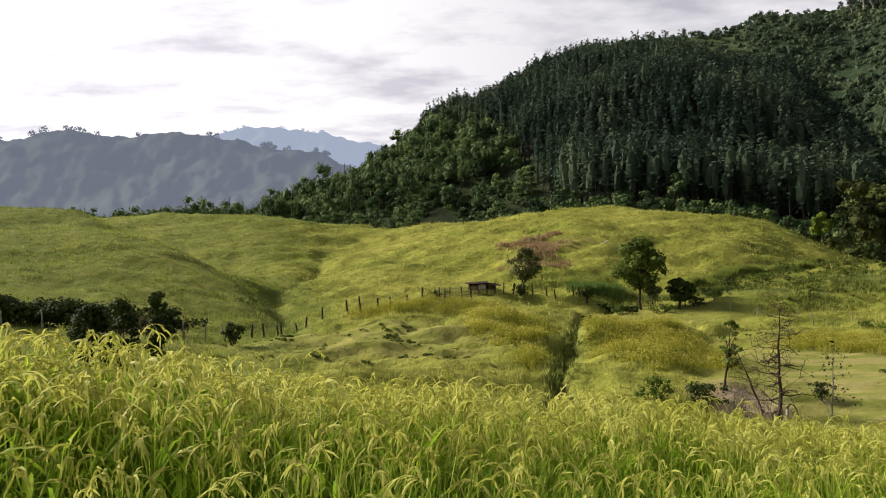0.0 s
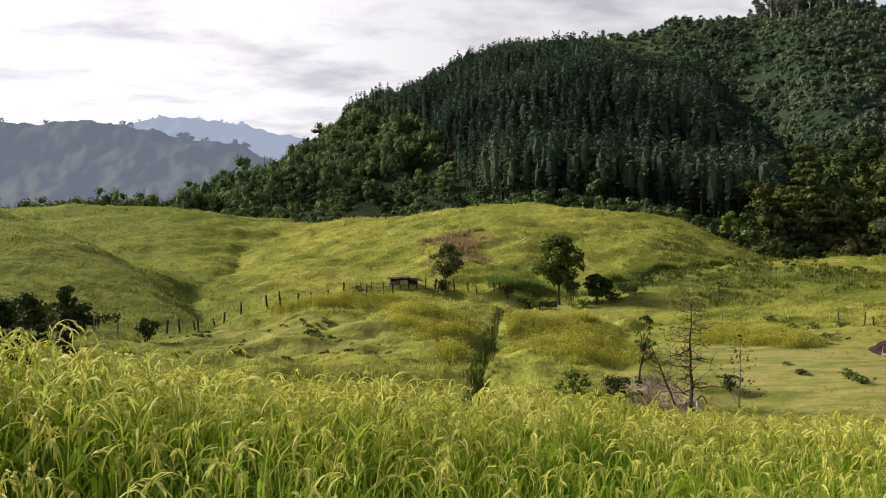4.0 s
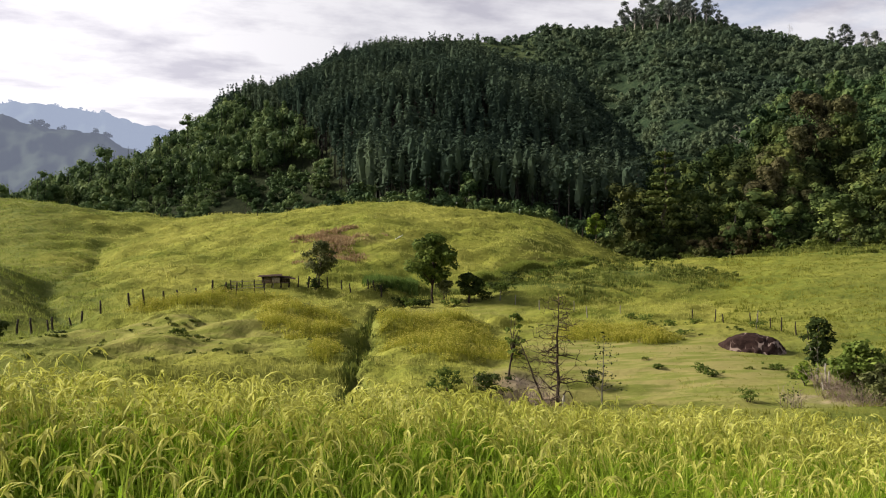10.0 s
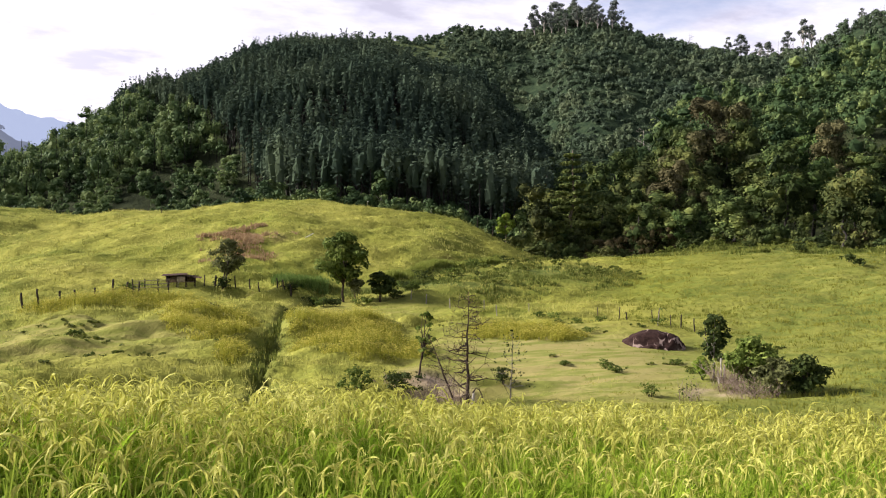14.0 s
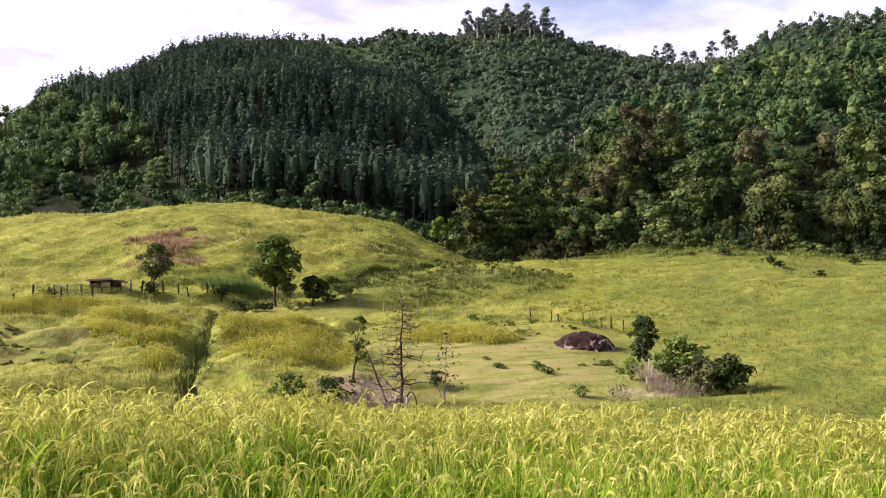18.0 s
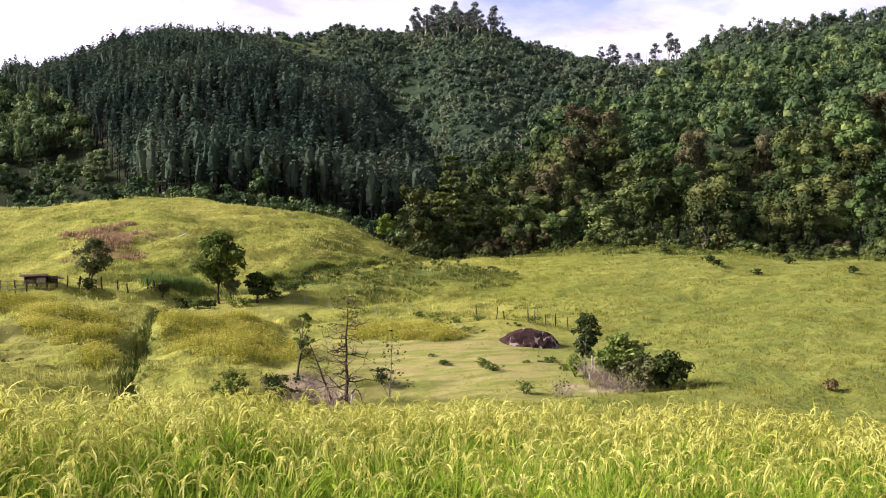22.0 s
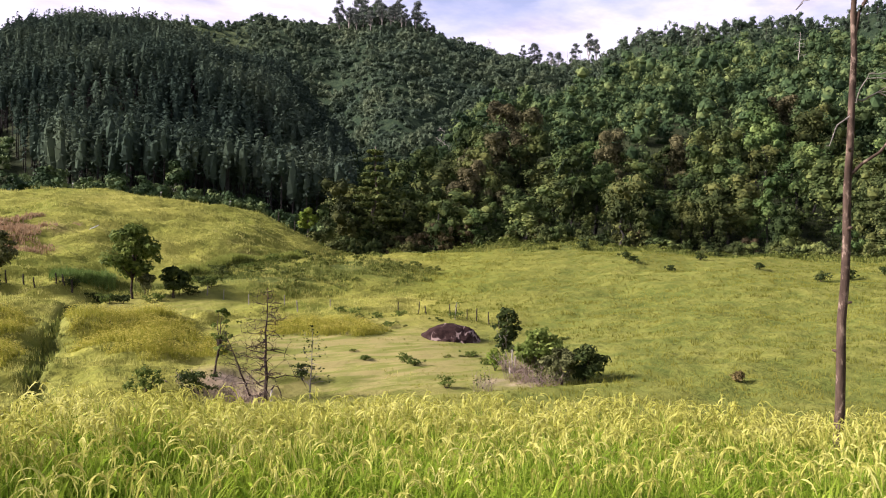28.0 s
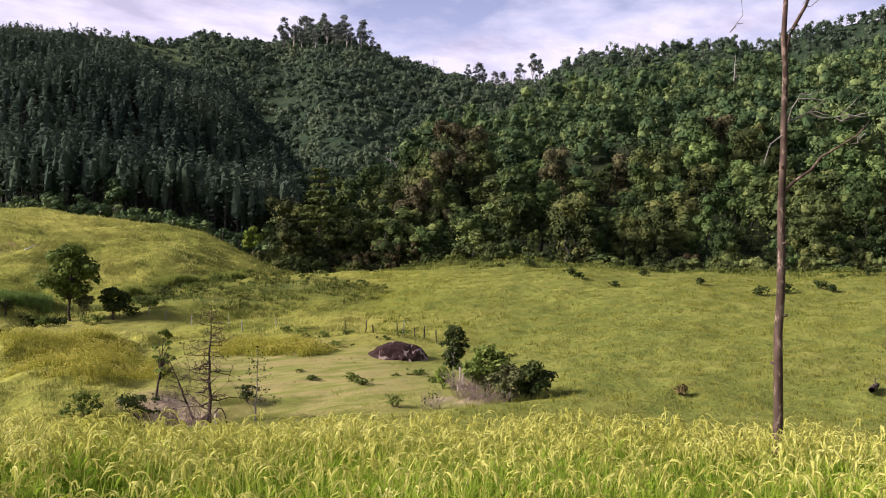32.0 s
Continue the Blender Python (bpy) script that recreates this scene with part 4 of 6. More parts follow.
def rice_clump(rng, fine, bare):
    """One hill of rice: culms, long arching leaves, and bending plumes of beaded grain, at the origin."""
    stems, leaves, ears = [], [], []
    for culm_no in range(8):
        a = rng.uniform(0, 2 * math.pi)
        out = np.array([math.cos(a), math.sin(a), 0])
        b0 = out * rng.uniform(0.01, 0.06)
        h, lean = rng.uniform(0.70, 0.98), rng.uniform(0.05, 0.2)
        s = np.linspace(0, 1, 4)[:, None]
        culm = b0 + out * (lean * s ** 1.6) + np.array([0, 0, 1]) * (h * s)
        tw = rng.uniform(0, 2 * math.pi)
        stems.append(ribbon(culm, [0.009, 0.008, 0.006, 0.004], [math.cos(tw), math.sin(tw), 0]))
        for q in range(4):
            f = rng.uniform(0.15, 0.72)
            la = rng.uniform(0, 2 * math.pi)
            ld = np.array([math.cos(la), math.sin(la), 0])
            length, droop = rng.uniform(0.36, 0.68), rng.uniform(0.1, 0.9)
            rise = min(rng.uniform(0.85, 1.3), (1.0 - f) * h / length + 0.3 * droop)
            t = np.linspace(0, 1, 5 if fine else 4)[:, None]
            at = b0 + out * lean * f ** 1.6 + np.array([0, 0, h * f])
            pts = at + ld * (length * t * rng.uniform(0.25, 0.65)) + np.array([0, 0, 1]) * (length * (rise * t - droop * t ** 2.4))
            side = np.cross(ld, [0, 0, 1]) + rng.normal(0, 0.35, 3)
            wid = rng.uniform(0.014, 0.026) * np.sin(np.pi * np.clip(t[:, 0] * 0.8 + 0.18, 0, 1)) ** 0.8
            wid[-1] = 0.001
            leaves.append(ribbon(pts, wid, side / np.linalg.norm(side)))
        if rng.random() < bare and (ears or culm_no < 7):
            continue
        # the ear: a bending spine whose side strings carry the grain
        ea = rng.uniform(0, 2 * math.pi)
        ed = np.array([math.cos(ea), math.sin(ea), 0])
        n = 8
        bend = np.radians(rng.uniform(0, 14) + rng.uniform(120, 185) * np.linspace(0, 1, n) ** 1.25)
        step = rng.uniform(0.19, 0.28) / (n - 1)
        spine = [culm[-1]]
        for t in bend[1:]:
            spine.append(spine[-1] + step * (ed * math.sin(t) + np.array([0, 0, math.cos(t)])))
        spine = np.array(spine)
        across = np.cross(ed, [0, 0, 1]) + rng.normal(0, 0.4, 3)
        ears.append(ribbon(spine, [0.004, 0.008, 0.012, 0.015, 0.016, 0.015, 0.012, 0.004], across / np.linalg.norm(across)))
        for q in np.linspace(0.10, 0.92, 11 if fine else 9):
            base = np.array([np.interp(q * (n - 1), np.arange(n), spine[:, c]) for c in range(3)])
            way = bend[min(n - 1, int(q * (n - 1) + 1.0))]
            d0 = ed * math.sin(way) + np.array([0, 0, math.cos(way)]) + rng.normal(0, 0.30, 3)
            length = rng.uniform(0.04, 0.075)
            k = 4
            t = np.linspace(0, 1, k)[:, None]
            pts = base + d0 * length * t + np.array([0, 0, -1]) * length * 0.5 * t * t + rng.normal(0, 0.002, (k, 3))
            fa = rng.uniform(0, 2 * math.pi)
            wid = [0.003, 0.010, 0.008, 0.003] if fine else [0.004, 0.012, 0.010, 0.004]
            ears.append(ribbon(pts, wid, [math.cos(fa), math.sin(fa), rng.normal(0, 0.4)]))
    return [join(stems), join(leaves), join(ears)]


def build_rice():
    rng = np.random.default_rng(23)
    kinds = [[rice_clump(rng, fine, bare) for _ in range(8)] for fine, bare in ((True, 0.76), (False, 0.25), (True, 0.80), (False, 0.25))]
    az, d = scatter(9000, (-36, 76), (2.3, 10.2), rng,
                    lambda a, q: (q < line_distance(RICE_EDGE, a) + 0.2) & (q > np.interp(a, [-30, -15, 0, 14, 25, 60], [2.5, 2.8, 3.4, 4.3, 5.2, 5.8]) + 0.6 * fbm(a / 3.5, a * 0, 95, 3)))
    keep, seen = [], {}
    for i in range(len(az)):
        px, py = xy(az[i], d[i])
        key = (math.floor(px / 0.185), math.floor(py / 0.185))
        if key not in seen:
            seen[key] = 1
            keep.append(i)
    az, d = az[keep], d[keep]
    x, y = xy(az, d)
    z = ground(x, y)
    swell = 1 + 0.15 * fbm(x / 1.1, y / 1.1, 91, 3) + rng.normal(0, 0.045, len(x))
    edge = line_distance(RICE_EDGE, az)
    mats = (RICE_STEM, RICE_LEAF, RICE_EAR)
    names = ("stems", "leaves", "ears")
    out = [[], [], []]
    for i in range(len(x)):
        green = 2 if az[i] > 14 else 0
        clump = kinds[green + (0 if d[i] < edge[i] - rng.uniform(0.6, 2.2) else 1)][int(rng.integers(0, 8))]
        a = rng.uniform(0, 2 * math.pi)
        turn = np.array([[math.cos(a), -math.sin(a), 0], [math.sin(a), math.cos(a), 0], [0, 0, 1]]) * swell[i]
        for k in range(3):
            out[k].append((clump[k][0] @ turn.T + [x[i], y[i], z[i] - 0.02], clump[k][1]))
    top = None
    for k in (1, 0, 2):
        v, f = join(out[k])
        ob = new("rice_field" if top is None else names[k], mesh_from(names[k], v, f, mats[k]))
        if top is None:
            top = tagged(ob, "ripe rice with arching leaves and drooping golden ears", "rice", kind="stuff")
        else:
            ob.parent = top
            ob["kind"] = "stuff"
    return len(x)


build_rice()

# ---- things ----
OAK_LEAF = leaf_material("tree_leaf", (0.044, 0.068, 0.015), (0.105, 0.146, 0.028), (0.215, 0.255, 0.056), 0.3, patch=0.5)
GREY_LEAF = leaf_material("grey_tree_leaf", (0.058, 0.066, 0.026), (0.13, 0.14, 0.052), (0.23, 0.235, 0.092), 0.25, patch=0.6)
BRIGHT_LEAF = leaf_material("young_leaf", (0.08, 0.13, 0.02), (0.16, 0.23, 0.03), (0.30, 0.34, 0.06), 0.35, patch=0.6)
VINE_LEAF = leaf_material("vine_leaf", (0.018, 0.031, 0.011), (0.060, 0.084, 0.025), (0.200, 0.224, 0.062), 0.10, patch=0.2, by_object=True, spread=0.25)
WOOD_LEAF = leaf_material("jungle_leaf", (0.014, 0.029, 0.011), (0.048, 0.082, 0.024), (0.162, 0.214, 0.058), 0.10, patch=0.2, by_object=True, spread=0.25)
BROWN_VINE = leaf_material("withered_vine", (0.024, 0.026, 0.014), (0.07, 0.068, 0.030), (0.165, 0.150, 0.066), 0.12, patch=0.2, by_object=True, spread=0.25)
HEDGE_LEAF = leaf_material("hedge_leaf", (0.018, 0.030, 0.010), (0.043, 0.062, 0.016), (0.092, 0.112, 0.028), 0.15, patch=0.5)
# greyed and paled leaf colour stands in for haze at the skyline
HAZED_TREE = leaf_material("hazed_skyline_leaf", (0.085, 0.10, 0.085), (0.145, 0.165, 0.135), (0.21, 0.23, 0.18), 0.15, patch=0.05)
RUST_LEAF = leaf_material("dry_leaf", (0.10, 0.07, 0.03), (0.17, 0.13, 0.05), (0.26, 0.21, 0.08), 0.2, patch=0.8)
BUSH_LEAF = leaf_material("bush_leaf", (0.055, 0.085, 0.018), (0.14, 0.19, 0.036), (0.275, 0.33, 0.078), 0.3, patch=0.9)
DARK_BARK = bark_material("dark_bark", (0.045, 0.032, 0.026), (0.13, 0.095, 0.07), 9.0)
RED_BARK = bark_material("weathered_trunk", (0.055, 0.037, 0.026), (0.165, 0.112, 0.080), 14.0, (0.30, 0.22, 0.16))
PALE_BARK = bark_material("pale_bark", (0.34, 0.30, 0.25), (0.58, 0.54, 0.47), 8.0)
TWIG = bark_material("dry_twig", (0.26, 0.19, 0.15), (0.42, 0.33, 0.27), 12.0)
POST_WOOD = bark_material("post_wood", (0.035, 0.028, 0.022), (0.10, 0.08, 0.06), 18.0)
GREY_WOOD = bark_material("grey_wood", (0.20, 0.18, 0.15), (0.36, 0.32, 0.27), 14.0)
BOARD = bark_material("hut_board", (0.16, 0.105, 0.07), (0.32, 0.23, 0.16), 10.0)
PANEL = bark_material("woven_panel", (0.36, 0.29, 0.21), (0.54, 0.45, 0.33), 16.0)
ROOFING = bark_material("rusty_roofing", (0.06, 0.035, 0.028), (0.15, 0.09, 0.065), 5.0)
WHITE = material("white_plastic", 0.5, 0.3)[0]
WHITE.node_tree.nodes["Principled BSDF"].inputs["Base Color"].default_value = (0.8, 0.8, 0.76, 1)
UP = np.array([0.0, 0.0, 1.0])


def place(az, d, sink=0.0):
    x, y = xy(az, d)
    return Vector((float(x), float(y), float(ground(x, y)[0]) - sink))


def thing(name, where, label, category, group="", turn=0.0):
    ob = new(name)
    ob.empty_display_size = 0.2
    ob.matrix_world = pose(*where, 0, 0, turn)
    return tagged(ob, label, category, group)


def part(name, vf, mat, parent, label="", smooth=True, normals=None):
    """One mesh under a thing or a part, from (verts, faces) in the thing's own axes."""
    ob = new(name, mesh_from(name, vf[0], vf[1], mat, smooth, normals))
    ob.parent = parent
    return tagged(ob, label)


def wander(a, b, n, amount, rng):
    """A crooked way from a to b."""
    t = np.linspace(0, 1, n)[:, None]
    p = np.asarray(a, float) * (1 - t) + np.asarray(b, float) * t
    return p + rng.normal(0, amount, (n, 3)) * np.sin(np.pi * t) ** 0.5


def blob_leaves(centres, radii, count, size, rng, squash=0.8, quads=True):
    """Leaves on the shells of overlapping clumps."""
    w = np.asarray(radii, float) ** 2
    pick = rng.choice(len(radii), count, p=w / w.sum())
    d = rng.normal(0, 1, (count, 3))
    d /= np.linalg.norm(d, axis=1, keepdims=True)
    d[:, 2] = np.where(rng.random(count) < 0.7, np.abs(d[:, 2]), d[:, 2])
    p = np.asarray(centres)[pick] + d * np.asarray(radii)[pick][:, None] * (rng.uniform(0.30, 1.25, (count, 1)) if quads else rng.uniform(0.75, 1.1, (count, 1))) * [1, 1, squash]
    make = leaf_cloud if quads else flake_cloud
    return make(p, d + [0, 0, 0.25], size * rng.uniform(0.6, 1.4, count), rng, 0.40 if quads else 0.26)


def broadleaf(name, where, h, crown_r, bottom, count, leaf, mat, bark, label, category, seed, lean=(0, 0), group="", blobs=11, stems=1, turn=0.0, fat=1.3):
    """A tree or shrub: tapered trunk, limbs that reach the clumps, and a crown with gaps."""
    rng = np.random.default_rng(seed)
    root = thing(name, where, label, category, group, turn)
    mid = np.array([lean[0], lean[1], bottom + 0.45 * (h - bottom)])
    cz, hz = 0.5 * (h + bottom), 0.5 * (h - bottom)
    cs, rs = [], []
    for i in range(blobs):
        d = rng.normal(0, 1, 3)
        d /= np.linalg.norm(d)
        k = rng.uniform(0.35, 0.95) * (1.0 if d[2] < 0.3 else 0.8)
        r = fat * rng.uniform(0.20, 0.40) * min(crown_r, hz * 1.25)
        cs.append(np.array([lean[0] + d[0] * k * crown_r, lean[1] + d[1] * k * crown_r, cz + d[2] * max(hz - r * 0.8, 0.05)]))
        rs.append(r)
    for s in range(stems):
        foot = rng.normal(0, 0.06, 3) * (stems > 1) * [1, 1, 0] * h
        part("trunk", tube(wander(foot - UP * 0.15, mid + rng.normal(0, 0.1, 3) * (stems > 1), 6, 0.012 * h, rng), np.linspace(0.018 * h, 0.009 * h, 6), 7), bark, root)
    for c in cs[:7]:
        start = np.array([lean[0], lean[1], 0]) * 0.6 + UP * rng.uniform(0.35, 0.8) * mid[2]
        part("limb", tube(wander(start, c, 4, 0.02 * h, rng), np.linspace(0.010 * h, 0.003 * h, 4), 5), bark, root)
    part("crown", blob_leaves(cs, rs, int(1.25 * count), leaf, rng, 0.85), mat, root)
    return root


def bare_tree(name, where, top, r0, branches, label, category, seed, bark, reach, low=0.25, droop=0.0, twigs=5, tip_leaves=None, group=""):
    """A leafless tree: a straight trunk, side branches, fine twigs."""
    rng = np.random.default_rng(seed)
    root = thing(name, where, label, category, group)
    h = top[2]
    line = wander((0, 0, -0.2), top, 9, 0.008 * h, rng)
    part("trunk", tube(line, np.linspace(r0, 0.12 * r0, 9), 8), bark, root)
    tips = []
    for i in range(branches):
        f = low + (0.97 - low) * (i + rng.uniform(0, 0.8)) / branches
        at = np.array([np.interp(f * 8, np.arange(9), line[:, c]) for c in range(3)])
        a = rng.uniform(0, 2 * math.pi)
        length = reach * (1.1 - 0.75 * f) * rng.uniform(0.55, 1.15)
        end = at + np.array([math.cos(a), math.sin(a), rng.uniform(-0.1, 0.35) - droop]) * length
        way = wander(at, end, 5, 0.05 * length, rng)
        br = part("branch", tube(way, np.linspace(r0 * 0.42 * (1.15 - f), 0.1 * r0, 5), 5), bark, root)
        fine = []
        for k in range(twigs):
            q = way[int(rng.integers(1, 5))]
            e = q + rng.normal(0, 0.28, 3) * length + UP * 0.05 * length
            fine.append(tube(wander(q, e, 3, 0.03 * length, rng), np.array([0.13, 0.10, 0.06]) * r0, 3))
            tips.append(e)
        if fine:
            part("twig_spray", join(fine), bark, br)["kind"] = "stuff"
    if tip_leaves:
        mat, count, size = tip_leaves
        c = np.array(tips)[rng.integers(0, len(tips), count)] + rng.normal(0, 0.10, (count, 3))
        part("sparse_leaves", leaf_cloud(c, rng.normal(0, 1, (count, 3)), size * rng.uniform(0.6, 1.3, count), rng), mat, root, "sparse dry leaves")
    return root


def brush(name, where, h, r, count, mat, label, seed, leaves=None):
    """A leafless thicket of crossing stems."""
    rng = np.random.default_rng(seed)
    root = thing(name, where, label, "bush")
    for i in range(count // 3):
        a, q = rng.uniform(0, 2 * math.pi), r * math.sqrt(rng.random())
        foot = np.array([math.cos(a) * q, math.sin(a) * q, -0.05])
        tip = foot + np.array([rng.normal(0, 0.35) * h, rng.normal(0, 0.35) * h, rng.uniform(0.4, 1.0) * h])
        way = wander(foot, tip, 4, 0.05 * h, rng)
        bits = [tube(way, [0.016, 0.012, 0.009, 0.005], 3)]
        for k in range(3):
            bits.append(tube(wander(way[1 + k % 2], way[2] + rng.normal(0, 0.22, 3) * h, 3, 0.03, rng), [0.009, 0.007, 0.004], 3))
        part("stem", join(bits), mat, root)
    if leaves:
        lm, n, size = leaves
        c = rng.normal(0, 1, (n, 3)) * [0.5 * r, 0.5 * r, 0.22 * h] + UP * 0.55 * h
        part("leaves", leaf_cloud(c, rng.normal(0, 1, (n, 3)), size * rng.uniform(0.6, 1.3, n), rng), lm, root)
    return root


def shrub(name, where, h, r, count, leaf, mat, label, seed, group=""):
    """A low leafy bush on several stems."""
    rng = np.random.default_rng(seed)
    root = thing(name, where, label, "bush", group)
    cs = [np.array([rng.normal(0, 0.45) * r, rng.normal(0, 0.45) * r, rng.uniform(0.15, 0.8) * h]) for _ in range(24)]
    rs = [rng.uniform(0.2, 0.42) * min(r, h * 0.8) for _ in cs]
    for c in cs[:4]:
        part("stem", tube(wander((0, 0, -0.1), c, 4, 0.03 * h, rng), np.linspace(0.02 * h + 0.01, 0.006, 4), 5), DARK_BARK, root)
    part("foliage", blob_leaves(cs, rs, int(2.1 * count), 0.85 * leaf, rng), mat, root)
    return root


# -- beside the standing point: the tall dead trunk
def dead_trunk():
    root = thing("dead_tree", place(61.45, 8.9), "tall bare brown tree trunk with a few broken branches", "tree")
    rng = np.random.default_rng(3)
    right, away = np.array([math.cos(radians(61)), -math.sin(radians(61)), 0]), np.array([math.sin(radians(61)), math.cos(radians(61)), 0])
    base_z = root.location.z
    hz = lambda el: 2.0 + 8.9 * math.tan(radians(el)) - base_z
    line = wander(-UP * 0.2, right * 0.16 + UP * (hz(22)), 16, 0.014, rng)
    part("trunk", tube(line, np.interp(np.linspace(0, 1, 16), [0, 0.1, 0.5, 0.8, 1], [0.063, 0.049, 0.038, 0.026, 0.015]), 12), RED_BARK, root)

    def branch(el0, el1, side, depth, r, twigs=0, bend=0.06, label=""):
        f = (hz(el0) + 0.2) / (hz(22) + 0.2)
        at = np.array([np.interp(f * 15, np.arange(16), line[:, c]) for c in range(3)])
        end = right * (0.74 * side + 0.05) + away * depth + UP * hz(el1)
        way = wander(at, end, 7, bend, rng)
        b = part("branch", tube(way, np.linspace(0.74 * r, 0.22 * r, 7), 6), RED_BARK if r > 0.02 else GREY_WOOD, root, label)
        for _ in range(twigs):
            q = way[int(rng.integers(2, 7))]
            part("twig", tube(wander(q, q + right * rng.uniform(0.08, 0.3) + rng.normal(0, 0.10, 3), 4, 0.02, rng), [0.006, 0.005, 0.004, 0.002], 4), GREY_WOOD, b)

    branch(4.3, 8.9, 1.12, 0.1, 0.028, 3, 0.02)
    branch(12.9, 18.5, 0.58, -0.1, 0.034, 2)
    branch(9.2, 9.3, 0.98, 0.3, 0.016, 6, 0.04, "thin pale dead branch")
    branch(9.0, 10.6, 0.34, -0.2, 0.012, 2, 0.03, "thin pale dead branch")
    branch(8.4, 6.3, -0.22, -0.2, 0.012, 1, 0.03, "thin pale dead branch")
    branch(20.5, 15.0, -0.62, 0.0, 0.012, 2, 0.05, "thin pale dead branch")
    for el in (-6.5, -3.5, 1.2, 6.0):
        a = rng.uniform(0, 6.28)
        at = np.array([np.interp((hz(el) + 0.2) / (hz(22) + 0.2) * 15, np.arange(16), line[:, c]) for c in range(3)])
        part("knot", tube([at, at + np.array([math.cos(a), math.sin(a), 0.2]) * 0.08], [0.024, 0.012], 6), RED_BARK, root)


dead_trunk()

# -- valley floor: the bare trees, saplings and brush
bare_tree("bare_tree", place(22.6, 40.5), np.array([0.08, 0.1, 5.6]), 0.105, 44, "dead brown conifer-like tree with bare level branches", "tree", 31,
          DARK_BARK, 1.75, 0.10, 0.12, 7, (RUST_LEAF, 420, 0.045))
bare_tree("leaning_bare_tree", place(21.6, 41.5), np.array([-1.35, 0.3, 3.4]), 0.065, 18, "leaning dead tree with fine bare twigs", "tree", 32,
                      DARK_BARK, 1.4, 0.25, -0.1, 9)
bare_tree("bare_sapling", place(25.6, 40.5), np.array([0.12, 0.0, 3.5]), 0.05, 18, "thin grey sapling with a few dark leaves", "tree", 33,
          GREY_WOOD, 0.95, 0.2, -0.05, 4, (HEDGE_LEAF, 150, 0.06))
broadleaf("leaning_sapling", place(19.0, 43.5), 3.7, 0.62, 0.9, 420, 0.085, BUSH_LEAF, DARK_BARK, "small leaning sapling with sparse fresh green leaves", "tree", 34, (0.55, 0.2), blobs=30, fat=0.75)
shrub("dark_shrub", place(18.0, 41.0), 1.25, 0.9, 420, 0.075, HEDGE_LEAF, "dark leafy shrub beside the dead trees", 35)
shrub("dark_shrub", place(25.1, 43.5), 1.0, 0.6, 240, 0.07, HEDGE_LEAF, "dark leafy shrub beside the dead trees", 36)
shrub("dark_shrub", place(14.6, 40.5), 1.3, 0.7, 300, 0.08, OAK_LEAF, "green leafy shrub at the stream's mouth", 37)
brush("dry_brush", place(20.6, 41.0), 1.5, 1.1, 130, TWIG, "pinkish dry brush of bare stems", 38)
brush("dry_brush", place(17.2, 42.0), 0.9, 0.6, 50, TWIG, "pinkish dry brush of bare stems", 39, (HEDGE_LEAF, 90, 0.05))
part_root = thing("broken_stump", place(22.95, 39.8), "pale broken stump with bent bark", "stump")
rng = np.random.default_rng(4)
part("stump", tube(wander((0, 0, -0.1), (0.05, 0, 0.62), 6, 0.02, rng), [0.09, 0.085, 0.08, 0.07, 0.06, 0.03], 9), PALE_BARK, part_root)
part("bent_branch", tube([(0, 0, 0.55), (0.15, 0, 0.75), (0.35, 0.02, 0.7), (0.5, 0.02, 0.4), (0.58, 0.02, 0.0)], [0.04, 0.035, 0.03, 0.025, 0.02], 6), DARK_BARK, part_root, "dark bent branch")


# -- the boulder on the pasture
def boulder():
    m, k, b = material("boulder_stone", 0.95, 0.05)
    co = k.add("ShaderNodeTexCoord").outputs["Object"]
    n, big = k.noise(co, 3.5, 8.0, 0.7), k.noise(co, 0.9, 4.0, 0.6)
    vein = k.noise(k.scaled(co, 1.3, 0.9, 0.8), 0.9, 2.0, 0.5)
    streak = k.math("SUBTRACT", k.span(k.noise(co, 0.55, 2.0), 0.40, 0.62, 0.0, 0.075), k.math("ABSOLUTE", k.math("SUBTRACT", vein, 0.52)))
    col = k.mix(k.span(n, 0.3, 0.7), (0.018, 0.010, 0.009), (0.058, 0.034, 0.029))
    col = k.mix(k.span(streak, 0.015, 0.035), col, (0.30, 0.22, 0.19))
    col = k.mix(k.math("MULTIPLY", k.span(big, 0.58, 0.7), 0.5), col, (0.12, 0.09, 0.075))
    k.put(b, "Base Color", col)
    bump(k, b, n, 0.8, 0.08)
    root = thing("boulder", place(35.55, 59.0, 0.62), "large dark brown boulder with pale streaks", "rock", turn=-35)
    v, f = ico(5)
    p = v * [2.4, 1.7, 1.8]
    lump = np.array([noise.noise(Vector(q) * 0.6) * 0.16 + noise.noise(Vector(q) * 1.9) * 0.06 + noise.noise(Vector(q) * 6) * 0.02 for q in p])
    p = p * (1 + lump)[:, None]
    p[:, 2] = np.where(p[:, 2] > 0, np.abs(p[:, 2]) ** 0.9, p[:, 2] * 0.4)
    part("stone", (p, f), m, root)
    low = v * [1.7, 0.8, 0.55] + [-0.4, -1.15, 0.3]
    low = low * (1 + np.array([noise.noise(Vector(q) * 1.9) * 0.16 for q in low]))[:, None]
    part("lower_ledge", (low, f), m, root)


boulder()

